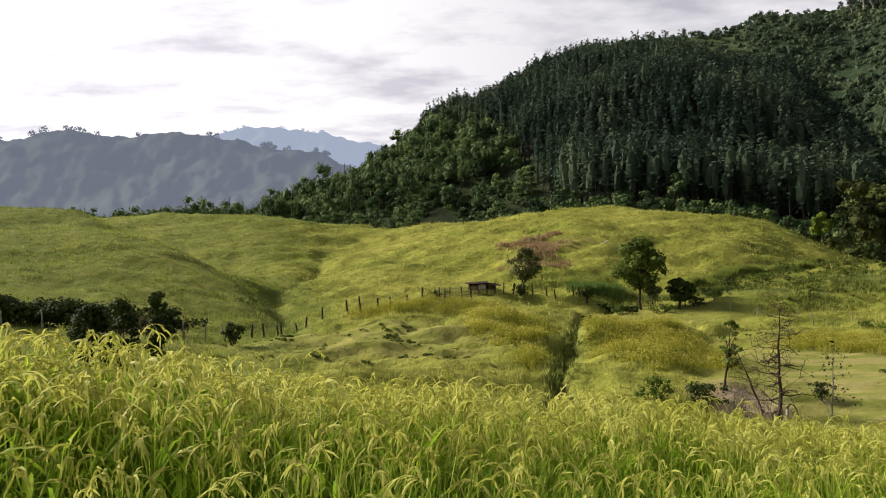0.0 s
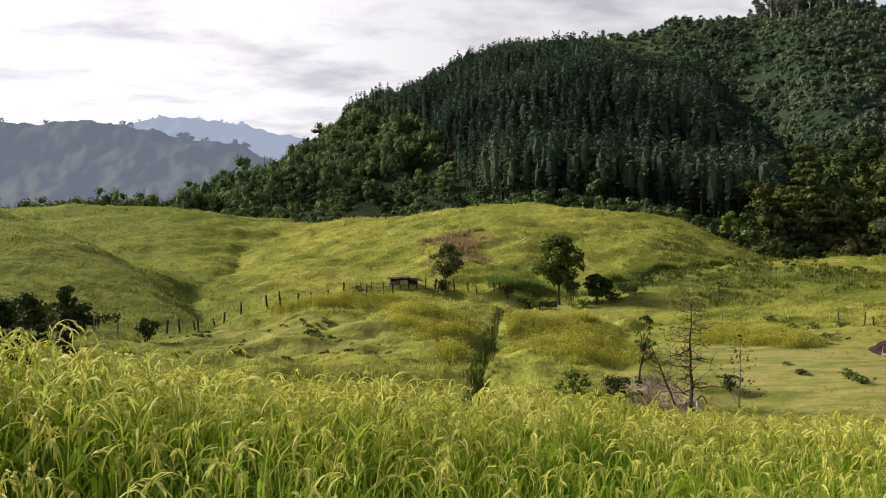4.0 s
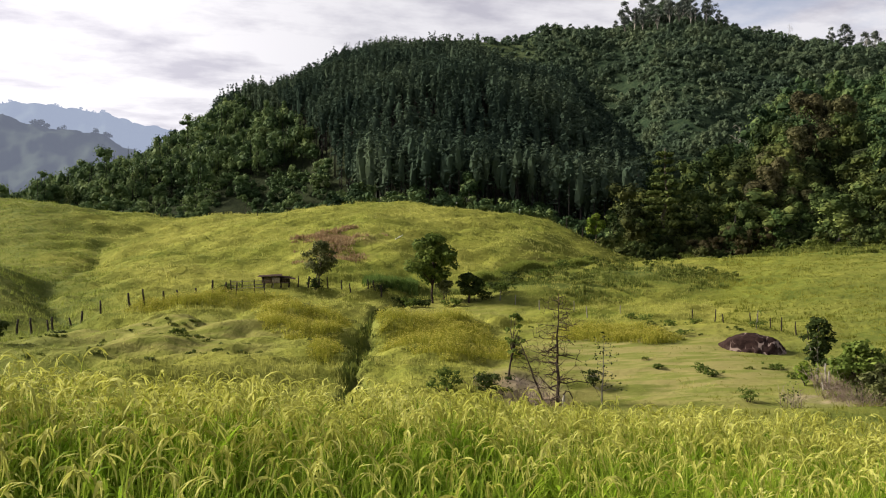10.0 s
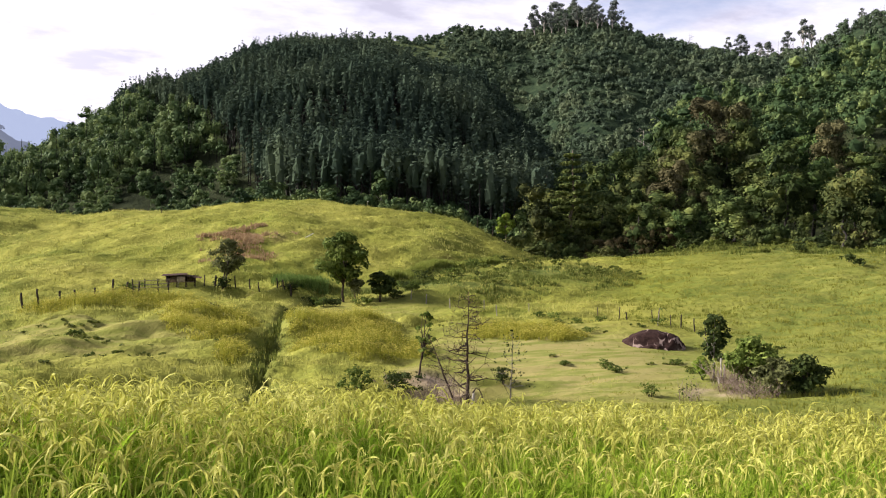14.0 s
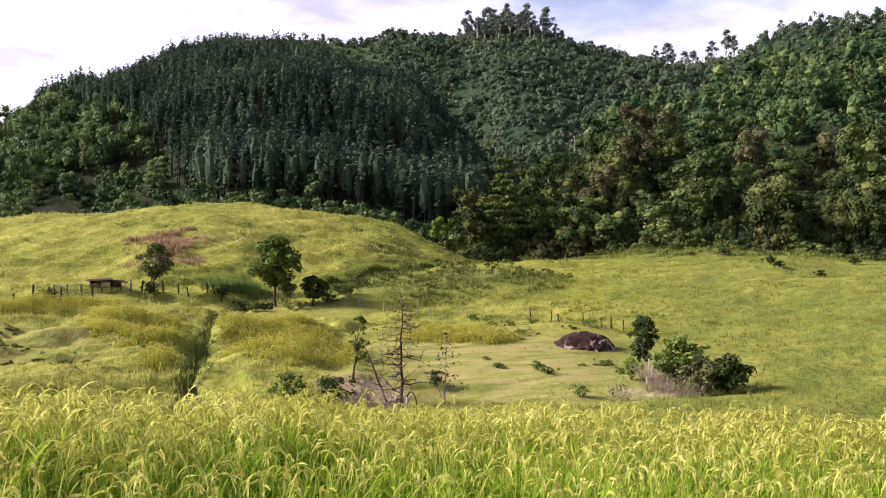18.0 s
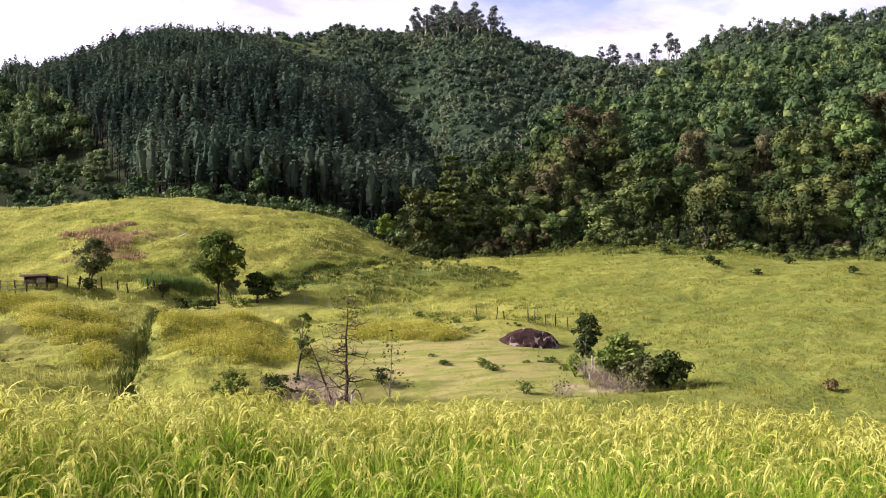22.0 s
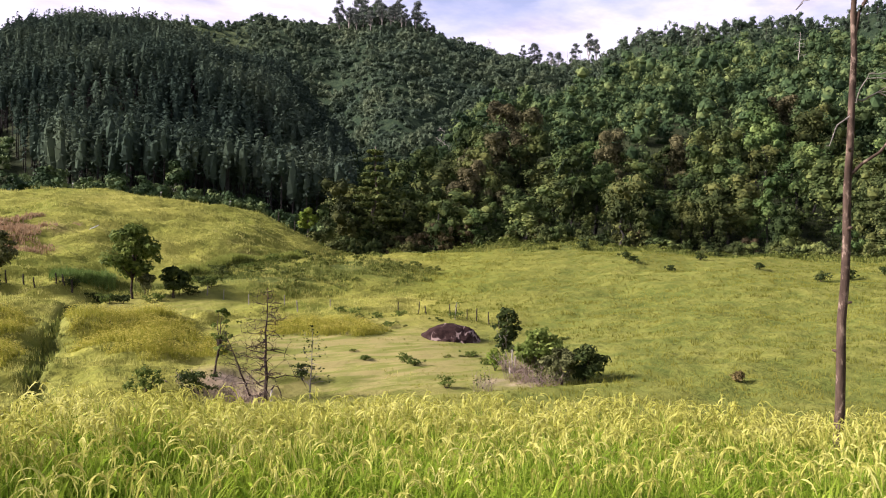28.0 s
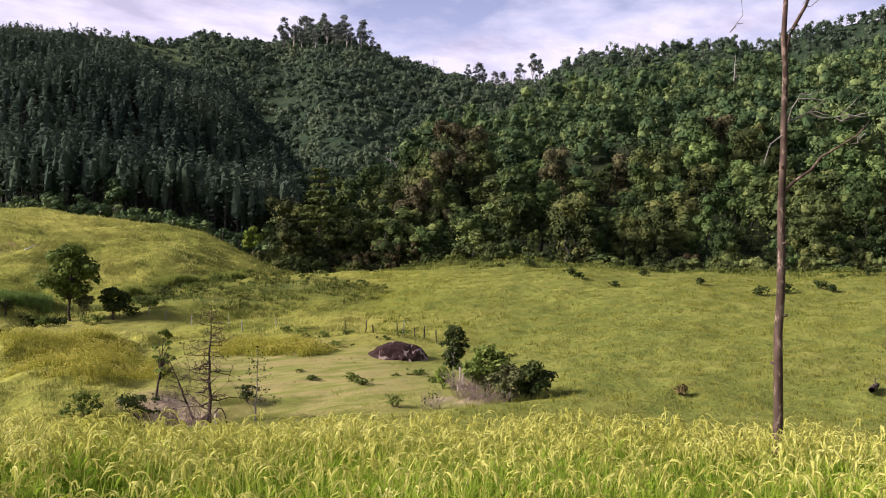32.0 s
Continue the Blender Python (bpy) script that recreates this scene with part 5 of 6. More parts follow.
# -- trees and brush beside the pasture
broadleaf("slim_tree", place(39.35, 48.0), 3.75, 0.85, 0.7, 1700, 0.085, HEDGE_LEAF, GREY_WOOD, "slim dark upright tree with a pale trunk", "tree", 51, (0.15, 0), blobs=80, fat=0.8)
shrub("young_bush", place(38.7, 47.2), 1.45, 0.65, 480, 0.085, BRIGHT_LEAF, "bright green young bush under the slim tree", 52)
broadleaf("round_bush_tree", place(41.9, 44.0), 3.0, 1.3, 0.5, 2700, 0.095, BUSH_LEAF, DARK_BARK, "broad green bush-like tree with open leafy boughs", "tree", 53, blobs=80, stems=3, fat=0.75)
broadleaf("grey_bush", place(43.4, 42.6), 2.0, 1.05, 0.1, 2000, 0.075, GREY_LEAF, DARK_BARK, "greyish green tangled bush", "bush", 59, blobs=50, stems=4, fat=0.7)
broadleaf("dark_bush_tree", place(45.0, 43.0), 2.05, 1.15, 0.1, 2600, 0.08, HEDGE_LEAF, DARK_BARK, "low dark green spreading bush", "bush", 54, blobs=50, stems=3, fat=0.75)
brush("dry_brush", place(40.6, 44.2), 1.9, 0.9, 210, TWIG, "pinkish dry brush of bare stems", 55)
brush("dry_brush", place(37.8, 41.0), 1.2, 0.5, 40, TWIG, "thin dry brush with a few dark leaves", 56, (HEDGE_LEAF, 60, 0.05))
brush("dry_brush", place(42.2, 42.4), 1.3, 0.9, 130, TWIG, "grey brush of tangled stems", 57, (GREY_LEAF, 260, 0.06))
stub = thing("pale_stump", place(39.9, 46.5), "pale split dead stump", "stump")
for i, (dx, hh) in enumerate(((0, 1.35), (0.14, 0.95), (-0.12, 0.7))):
    part("split_stem", tube(wander((dx, 0, -0.1), (dx * 1.8, 0.05, hh), 5, 0.03, np.random.default_rng(58 + i)), np.linspace(0.075, 0.03, 5), 7), PALE_BARK, stub)
for i, (a, q, h, r) in enumerate(((32.2, 48.5, 0.62, 0.5), (32.9, 47.5, 0.35, 0.5), (29.4, 49.0, 0.3, 0.3), (36.9, 52, 0.35, 0.6), (38.2, 49.5, 0.3, 0.6),
                                  (31.0, 62, 0.5, 0.6), (30.2, 65, 0.55, 0.6), (28.6, 68, 0.7, 0.8), (31.8, 66.5, 0.6, 0.7), (27.6, 69, 0.5, 0.6), (35.3, 41.5, 0.7, 0.5))):
    shrub("small_shrub", place(a, q), h, r, 190, 0.055, OAK_LEAF, "small green shrub on the pasture", 60 + i, "shrubs on the pasture")
# a spindly broad-leaved plant behind the boulder
palm = thing("spindly_plant", place(35.75, 66.5), "spindly plant with drooping leaves over a low bush", "plant")
rng = np.random.default_rng(77)
part("stem", tube(wander((0, 0, -0.1), (0.15, 0, 1.35), 5, 0.04, rng), np.linspace(0.05, 0.025, 5), 6), GREY_WOOD, palm)
for i in range(7):
    a = rng.uniform(0, 6.28)
    t = np.linspace(0, 1, 6)[:, None]
    o = np.array([math.cos(a), math.sin(a), 0])
    p = np.array([0.15, 0, 1.35]) + o * 0.65 * t + UP * (0.35 * t - 0.6 * t * t)
    v, f = ribbon(p, 0.14 * np.sin(np.pi * np.linspace(0.1, 0.98, 6)), np.cross(o, UP))
    part("leaf", (v, f), OAK_LEAF, palm)
part("low_foliage", blob_leaves([np.array([-0.3, 0, 0.35]), np.array([0.5, 0.2, 0.3])], [0.4, 0.45], 260, 0.06, rng), OAK_LEAF, palm)


# -- fences
def post_shape(rng, h, r):
    return tube(wander((0, 0, -0.25), (rng.normal(0, 0.07), rng.normal(0, 0.07), h), 5, 0.02, rng), [r, r, r * 0.95, r * 0.9, r * 0.8], 7)


def fence(name, path, gap, h, r, mat, label, seed):
    rng = np.random.default_rng(seed)
    pts = [np.array(xy(a, q)) for a, q in path]
    first = place(*path[0])
    root = thing(name, first, label, "fence")
    shapes = [mesh_from("post", *post_shape(rng, h * rng.uniform(0.75, 1.15), r * rng.uniform(0.8, 1.2)), mat, True) for _ in range(8)]
    run = 0.0
    for a, b in zip(pts[:-1], pts[1:]):
        length = float(np.linalg.norm(b - a))
        while run < length:
            x, y = a + (b - a) * run / length + rng.normal(0, 0.12, 2)
            ob = new("post", shapes[int(rng.integers(0, 8))])
            ob.parent = root
            ob.location = Vector((x, y, float(ground(x, y)[0]))) - first
            ob.rotation_euler = (rng.normal(0, 0.06), rng.normal(0, 0.06), rng.uniform(0, 6.28))
            run += gap * rng.uniform(0.55, 1.35)
        run -= length
    return root


fence("field_fence", ((-13.6, 66.5), (-11.5, 70), (-9.5, 72.5), (-5.5, 72.5), (-1.8, 75.5), (0.3, 78.5)), 1.6, 1.5, 0.10, POST_WOOD, "row of dark rough wooden fence posts", 81)
fence("yard_fence", ((4.3, 82.5), (5.2, 84), (7.2, 84.5), (8.9, 84), (10.4, 82)), 1.5, 1.0, 0.085, POST_WOOD, "row of dark rough wooden fence posts", 82)
fence("hedge_fence", ((-28.8, 59.5), (-24, 58), (-20, 60), (-17, 63), (-14.4, 65.5)), 2.3, 1.45, 0.065, GREY_WOOD, "row of weathered grey fence posts before a hedge", 83)
fence("pasture_fence", ((31.9, 71.5), (33.6, 70.5), (35.0, 70.5), (36.6, 68.5), (38.3, 65.5), (39.0, 63)), 1.6, 0.95, 0.055, POST_WOOD, "thin line of fence posts behind the boulder", 84)
fence("weed_fence", ((18.5, 79), (22, 75), (25, 72), (28.5, 72)), 3.0, 1.0, 0.05, GREY_WOOD, "thin line of pale fence posts among weeds", 85)
gate = thing("rail_gate", place(0.9, 79.0), "rough wooden rail gate between dark posts", "gate", turn=-2)
rng = np.random.default_rng(86)
for dx in (-1.55, -0.6, 0.55, 1.5):
    v, f = post_shape(rng, 1.2, 0.065)
    part("post", (v + [dx, 0, 0], f), POST_WOOD, gate)
for z in (0.35, 0.65, 1.0):
    part("rail", tube(wander((-1.65, 0, z), (1.6, 0, z + 0.08), 5, 0.02, rng), [0.035] * 5, 6), GREY_WOOD, gate)


# -- the field hut on stilts
def box(x0, x1, y0, y1, z0, z1, slope=0.0):
    """A board with bevelled edges; slope lifts its far end along x."""
    bm = bmesh.new()
    bmesh.ops.create_cube(bm, size=1.0)
    for v in bm.verts:
        v.co = Vector((x0 + (v.co.x + 0.5) * (x1 - x0), y0 + (v.co.y + 0.5) * (y1 - y0), z0 + (v.co.z + 0.5) * (z1 - z0)))
    bmesh.ops.bevel(bm, geom=bm.edges[:], offset=0.006, segments=1, affect="EDGES")
    bmesh.ops.triangulate(bm, faces=bm.faces[:])
    v = np.array([q.co[:] for q in bm.verts])
    f = np.array([[q.index for q in p.verts] for p in bm.faces])
    bm.free()
    v[:, 2] += slope * (v[:, 0] - x0)
    return v, f


def roof_sheet(x0, x1, y0, y1, z0, z1, waves=18):
    """A corrugated sheet that falls from y1 to y0, with thickness."""
    n = waves * 4 + 1
    u = np.linspace(0, 1, n)
    top = []
    for t in (0, 0.5, 1):
        top.append(np.stack([x0 + u * (x1 - x0), np.full(n, y0 + t * (y1 - y0)), z0 + t * (z1 - z0) + 0.02 * np.sin(u * waves * 2 * math.pi) - 0.03 * np.sin(np.pi * t)], -1))
    v = np.concatenate(top + [a - [0, 0, 0.012] for a in top])
    f = []
    for s in (0, 3):
        for r in range(2):
            for c in range(n - 1):
                q = (s + r) * n + c
                f.append((q, q + 1, q + n + 1, q + n))
    return v, np.array(f)


def tilted(vf, slope):
    """The same sheet, rising by slope along its length."""
    v = vf[0].copy()
    v[:, 2] += slope * (v[:, 0] - v[:, 0].min())
    return v, vf[1]


def hut():
    rng = np.random.default_rng(91)
    root = thing("field_hut", place(2.75, 84.0), "small wooden field hut on stilts with a rusty roof", "hut", turn=-9)
    root.scale = (0.76, 0.8, 0.70)
    for x in (-1.55, -0.45, 0.65, 1.75):
        for y in (-0.7, 0.8):
            part("stilt", tube(wander((x, y, -0.3), (x + rng.normal(0, 0.04), y, 1.75 if y > 0 else 1.55), 5, 0.015, rng), [0.06, 0.055, 0.05, 0.05, 0.045], 7), POST_WOOD, root)
    part("floor", box(-1.75, 1.85, -0.85, 0.95, 0.68, 0.76), BOARD, root)
    for i in range(5):
        x = -1.7 + i * 0.24
        part("board", box(x, x + 0.225, -0.80, -0.77, 0.74, 1.22 + 0.04 * rng.random()), BOARD, root)
    part("woven_panel", box(-0.42, 0.62, -0.84, -0.80, 0.72, 1.48), PANEL, root, "pale woven wall panel")
    for i in range(13):
        x = -1.7 + i * 0.265
        part("back_board", box(x, x + 0.25, 0.86, 0.89, 0.74, 1.6), BOARD, root)
    for i in range(5):
        y = -0.75 + i * 0.33
        part("side_board", box(-1.76, -1.73, y, y + 0.31, 0.74, 1.55), BOARD, root)
    for z in (0.95, 1.2):
        part("rail", tube([(0.65, -0.78, z), (1.3, -0.79, z + 0.02), (1.85, -0.78, z)], [0.03] * 3, 6), POST_WOOD, root)
    for x in (0.95, 1.25, 1.55):
        part("baluster", tube([(x, -0.79, 0.72), (x, -0.79, 1.22)], [0.025, 0.022], 6), POST_WOOD, root)
    part("roof_sheet", tilted(roof_sheet(-2.35, 0.8, -1.2, 1.15, 1.62, 1.80), 0.05), ROOFING, root)
    part("porch_roof", tilted(roof_sheet(0.45, 2.6, -1.1, 1.05, 1.66, 1.78, 12), -0.20), ROOFING, root, "rusty porch roof falling to one side")
    for y in (-0.75, 0.85):
        part("beam", tube([(-1.9, y, 1.60 + 0.06 * (y > 0)), (2.2, y, 1.5 + 0.1 * (y > 0))], [0.045, 0.04], 6), POST_WOOD, root)
    part("brace", tube([(-1.5, -0.72, 0.0), (-0.5, -0.72, 0.66)], [0.04, 0.035], 6), GREY_WOOD, root)
    part("ladder_rail", tube([(-0.2, -1.5, -0.05), (-0.2, -0.85, 0.72)], [0.03, 0.03], 6), GREY_WOOD, root)


hut()
log = thing("cut_stump", place(1.95, 76.5), "dark cut tree stump in the grass", "stump")
part("stump", tube([(0, 0, -0.1), (0, 0, 0.3), (0.02, 0, 0.62)], [0.36, 0.28, 0.25], 12), DARK_BARK, log)
part("root_flare", tube([(0.1, -0.1, 0.15), (0.45, -0.25, 0.0), (0.75, -0.3, -0.08)], [0.16, 0.09, 0.05], 7), DARK_BARK, log)
shrub("gate_bush", place(-0.6, 79.5), 0.9, 0.85, 420, 0.075, OAK_LEAF, "dark green bush beside the rail gate", 92)
shrub("lone_weed_bush", place(4.85, 66.5), 0.95, 0.6, 200, 0.06, GREY_LEAF, "brownish weed bush standing above the rice", 93)
shrub("grass_bush", place(-11.0, 62), 0.85, 0.8, 360, 0.07, HEDGE_LEAF, "dark round bush on the pasture", 94)
shrub("grass_bush", place(-14.7, 55), 1.9, 0.8, 500, 0.09, HEDGE_LEAF, "dark tall bush by the fence", 95)
shrub("grass_bush", place(-3.8, 56), 0.4, 0.6, 200, 0.06, OAK_LEAF, "low dark weed clump on the pasture", 96)

# -- trees by the hut
broadleaf("shade_tree", place(13.75, 81.0), 7.0, 2.8, 1.7, 4300, 0.17, OAK_LEAF, DARK_BARK, "spreading dark green shade tree beside the stream", "tree", 101, blobs=80, fat=0.72)
broadleaf("grey_tree", place(5.6, 84.5), 4.85, 1.75, 1.1, 1700, 0.13, GREY_LEAF, BARK, "grey-green small tree beside the hut", "tree", 102, (0.35, 0), blobs=60, stems=3, fat=0.8)
shrub("tree_foot_bush", place(5.45, 83.5), 1.4, 0.8, 420, 0.08, HEDGE_LEAF, "dark bush at a small tree's foot", 103)
broadleaf("round_dark_tree", place(16.3, 79.5), 2.9, 1.6, 0.6, 2200, 0.13, HEDGE_LEAF, DARK_BARK, "round dark green bush by the stream", "bush", 104, blobs=60, stems=3, fat=0.85)
broadleaf("low_dark_tree", place(14.6, 80.5), 2.4, 1.1, 0.5, 900, 0.1, GREY_LEAF, DARK_BARK, "open bush under the shade tree", "bush", 105, blobs=8, stems=2)
for i, (a, q, h, r) in enumerate(((12.3, 79, 1.0, 0.9), (13.2, 78.5, 0.9, 1.0), (15.2, 78, 0.8, 0.9), (17.4, 80, 1.0, 0.8), (18.7, 82, 1.1, 1.1), (11.6, 82, 0.9, 1.0),
                                  (17.9, 87, 0.7, 1.6), (19.5, 92, 1.6, 1.3), (21.5, 96, 0.8, 1.5), (10.2, 83.5, 0.9, 1.0), (23, 104, 1.2, 1.2), (25, 112, 1.2, 1.4),
                                  (10.6, 76.5, 0.9, 0.9), (10.1, 74.0, 0.7, 0.8), (11.1, 78.5, 1.0, 0.9), (9.5, 69.5, 0.7, 0.7), (9.2, 64.0, 0.6, 0.6), (18.4, 85.0, 0.8, 1.2), (21.6, 90, 0.6, 1.3))):
    shrub("stream_bush", place(a, q), h, r, 330, 0.085, HEDGE_LEAF if i % 2 else OAK_LEAF, "dark leafy bush along the stream", 110 + i, "bushes along the stream")

# -- hedge at the foot of the spur
for i in range(13):
    a = -30 + i * 0.92
    rr = random.Random(130 + i)
    shrub("hedge_bush", place(a, 63 + rr.uniform(-2, 2.5)), rr.uniform(1.5, 2.6), rr.uniform(1.4, 2.1), 900, 0.13, HEDGE_LEAF, "dark hedge bush along the fence", 131 + i, "hedge bushes")
broadleaf("near_hedge_tree", place(-21.8, 36), 3.7, 0.75, 0.2, 2800, 0.07, HEDGE_LEAF, DARK_BARK, "dark leafy bush rising behind the rice", "bush", 151, blobs=30, stems=3)
broadleaf("near_hedge_tree", place(-23.6, 38), 3.2, 0.9, 0.1, 2400, 0.08, HEDGE_LEAF, DARK_BARK, "dark leafy bush rising behind the rice", "bush", 156, blobs=40, stems=3)
broadleaf("near_hedge_tree", place(-19.5, 36), 3.9, 0.5, 0.2, 2400, 0.07, HEDGE_LEAF, DARK_BARK, "dark narrow bush rising behind the rice", "bush", 152, blobs=30, stems=2)
bare_tree("dry_sapling", place(-20.4, 36.5), np.array([0.1, 0, 3.0]), 0.03, 14, "thin dry sapling with withered leaves", "tree", 153, GREY_WOOD, 0.7, 0.3, 0, 4, (RUST_LEAF, 120, 0.05))
bare_tree("dry_sapling", place(-17.9, 40), np.array([0.1, 0, 2.6]), 0.03, 12, "thin dry sapling with withered leaves", "tree", 154, GREY_WOOD, 0.6, 0.3, 0, 4, (RUST_LEAF, 70, 0.05))
brush("hedge_brush", place(-22.5, 55), 1.6, 1.2, 90, TWIG, "dry brush before the hedge", 155, (HEDGE_LEAF, 220, 0.08))

# -- right-hand slope: dark stumps and small bushes
for i, (a, q, h) in enumerate(((55.1, 43, 0.55), (60.0, 92, 1.1), (61.6, 93, 1.2), (47.5, 103, 1.0), (48.1, 101, 0.8), (52.5, 108, 1.3), (50.6, 100, 0.7), (56.2, 97, 0.8),
                               (63.6, 96, 1.0), (64.3, 95, 0.9), (44.7, 118, 1.2), (41.6, 128, 1.5), (53.5, 122, 1.2), (58.5, 118, 1.4), (66.5, 110, 1.3), (46, 126, 1.0))):
    shrub("slope_bush", place(a, q), h, 0.75 * h, 150, 0.07 + 0.0005 * q, HEDGE_LEAF if i else RUST_LEAF, "dark small bush on the rice slope" if i else "withered brown palm stump in the rice",
          160 + i, "bushes on the slope" if i else "")
fallen = thing("fallen_log", place(66.8, 46), "dark fallen log lying in the rice", "log", turn=12)
part("log", tube(wander((-0.9, 0, 0.16), (1.0, 0.1, 0.22), 7, 0.03, np.random.default_rng(5)), [0.14, 0.16, 0.15, 0.15, 0.13, 0.12, 0.08], 9), DARK_BARK, fallen)
part("snapped_limb", tube([(0.2, 0, 0.25), (0.35, 0.1, 0.5), (0.5, 0.1, 0.62)], [0.05, 0.035, 0.02], 6), DARK_BARK, fallen)


# -- small white markers on the far slope
def marker(az, d, h, lean, label):
    root = thing("white_marker", place(az, d), label, "marker", "white markers")
    part("stake", tube([(0, 0, -0.2), (lean * 0.5, 0, h * 0.6), (lean, 0, h)], [0.03, 0.03, 0.025], 6), GREY_WOOD, root)
    part("sheet", box(lean - 0.09, lean + 0.09, -0.02, 0.02, h - 0.22, h, 0.4), WHITE, root, "torn white plastic sheet")


for a, q, h in ((10.0, 149, 1.2), (15.4, 145, 1.0), (0.2, 164, 1.2), (19.9, 142, 0.9)):
    marker(a, q, h, 0.1, "white plastic sheet on a stake at the field's top")
strip = thing("white_pole", place(11.3, 105.0), "fallen white pole lying on the slope", "pole", turn=20)
part("pole", tube([(-0.5, 0, 0.5), (0.1, 0, 0.75), (0.7, 0, 1.05)], [0.05, 0.05, 0.04], 7), WHITE, strip)
for a, q in ((0.7, 155), (1.5, 150), (24.3, 134), (23.2, 136)):
    stick = thing("field_stake", place(a, q), "lone dark stake on the field", "stake", "field stakes")
    part("stake", post_shape(np.random.default_rng(int(q)), 1.7, 0.07), POST_WOOD, stick)


# -- single trees along the woods' edge
def draped(name, where, h, r, count, mat, label, seed, group):
    """A tree hung with creepers down to the ground."""
    rng = np.random.default_rng(seed)
    root = thing(name, where, label, "tree", group)
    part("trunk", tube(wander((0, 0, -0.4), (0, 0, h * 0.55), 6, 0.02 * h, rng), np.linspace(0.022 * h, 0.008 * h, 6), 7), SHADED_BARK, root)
    cs, rs = [], []
    for i in range(7):
        z = h * rng.uniform(0.15, 0.80)
        k = r * (0.75 - 0.4 * z / h) * math.sqrt(rng.random())
        a = rng.uniform(0, 6.28)
        big, c = r * rng.uniform(0.30, 0.50), np.array([math.cos(a) * k, math.sin(a) * k, z])
        for j in range(4):
            w = rng.normal(0, 1, 3)
            w[2] = abs(w[2]) if j < 3 else w[2]
            cs.append(c + w / np.linalg.norm(w) * big)
            rs.append(big * rng.uniform(0.42, 0.8))
    iv, jf = ico(1)
    heart = [(c + iv * s * rng.uniform(0.5, 0.82, (len(iv), 1)), jf) for c, s in zip(cs, rs)]
    v, f = blob_leaves(cs, rs, count, 0.034 * h ** 0.65, rng, 0.9, False)
    # creepers hang in skirts from the clumps
    pick = rng.integers(0, len(cs), count // 2)
    a = rng.uniform(0, 2 * math.pi, count // 2)
    side = np.stack([np.cos(a), np.sin(a), 0 * a], -1)
    c = np.array(cs)[pick] + side * (np.array(rs)[pick] * rng.uniform(0.7, 1.1, count // 2))[:, None] - UP * (np.array(rs)[pick] * 2.4 * rng.random(count // 2) ** 1.5)[:, None]
    c[:, 2] = np.maximum(c[:, 2], 0.05)
    skirt = flake_cloud(c, side + UP * 0.3, 0.030 * h ** 0.65 * rng.uniform(0.6, 1.4, count // 2), rng, 0.3)
    # each flake is lit as a piece of its clump
    near = [np.argmin(((v[::3, None] - np.array(cs)[None]) ** 2).sum(-1) / np.array(rs) ** 2, 1)]
    turned = [np.repeat(v[::3] - np.array(cs)[near[0]], 3, 0), np.repeat(side + UP * 0.3, 3, 0)] + [hv - c for (hv, hf), c in zip(heart, cs)]
    part("crown", join([(v, f), skirt] + heart), mat, root, smooth=False, normals=np.concatenate(turned))
    return root


def tiered(name, where, h, r, mat, label, seed):
    """A tall tree whose boughs stand in level tiers."""
    rng = np.random.default_rng(seed)
    root = thing(name, where, label, "tree")
    part("trunk", tube(wander((0, 0, -0.5), (0.3, 0, h), 8, 0.01 * h, rng), np.linspace(0.022 * h, 0.004 * h, 8), 8), BARK, root)
    for i in range(13):
        z = h * (0.16 + 0.066 * i)
        reach = r * (1.2 - 0.85 * (i / 13.0)) * rng.uniform(0.7, 1.1)
        for k in range(6):
            a = rng.uniform(0, 6.28)
            tip = np.array([math.cos(a) * reach, math.sin(a) * reach, z - 0.08 * reach])
            part("bough", blob_leaves([tip * [0.45, 0.45, 1], tip * [0.65, 0.65, 1], tip * [0.85, 0.85, 1], tip], [0.24 * reach, 0.22 * reach, 0.2 * reach, 0.15 * reach], 110, 0.32, rng, 0.5), mat, root)
    return root


EDGE_LABEL = "creeper-draped broadleaf tree in the hillside jungle"
protos = [draped("jungle_tree", place(28.0 + 2.1 * i, float(line_distance(RIDGE, 28.0 + 2.1 * i)) + 7), 8.5, 3.2, 1250, VINE_LEAF if i < 3 else WOOD_LEAF, EDGE_LABEL, 201 + i, "jungle trees") for i in range(7)]
rr = random.Random(9)
for i in range(205):
    a = 26.5 + 44 * ((i * 0.61803) % 1.0)
    back = 3 + 56 * (i / 205.0)
    q = float(line_distance(RIDGE, a)) + back + rr.uniform(-2, 2)
    s = rr.choice((0.45, 0.65, 0.9, 1.3, 1.7, 2.1))
    copy_thing(protos[rr.randrange(7)], pose(*place(a, q, 0.3), 0, 0, rr.uniform(0, 360)) @ Matrix.Diagonal((s * rr.uniform(0.8, 1.2), s * rr.uniform(0.8, 1.2), s * rr.uniform(0.7, 1.15), 1)))
weeds = [shrub("weed_bush", place(33.0 + 9 * i, float(line_distance(RIDGE, 33.0 + 9 * i)) - 5), 1.0, 0.9, 170, 0.13, WEED, "low leafy weed bush below the jungle's edge", 215 + i, "weed bushes below the jungle") for i in range(3)]
for i in range(80):
    a, back = 29.5 + 40 * ((i * 0.61803) % 1.0), 2 + 20 * rr.random() ** 1.5
    s = rr.uniform(0.5, 1.3) * (1.4 - 0.035 * back)
    copy_thing(weeds[rr.randrange(3)], pose(*place(a, float(line_distance(RIDGE, a)) - back, 0.05), 0, 0, rr.uniform(0, 360)) @ Matrix.Diagonal((s * rr.uniform(0.8, 1.6), s, s * rr.uniform(0.6, 1.2), 1)))
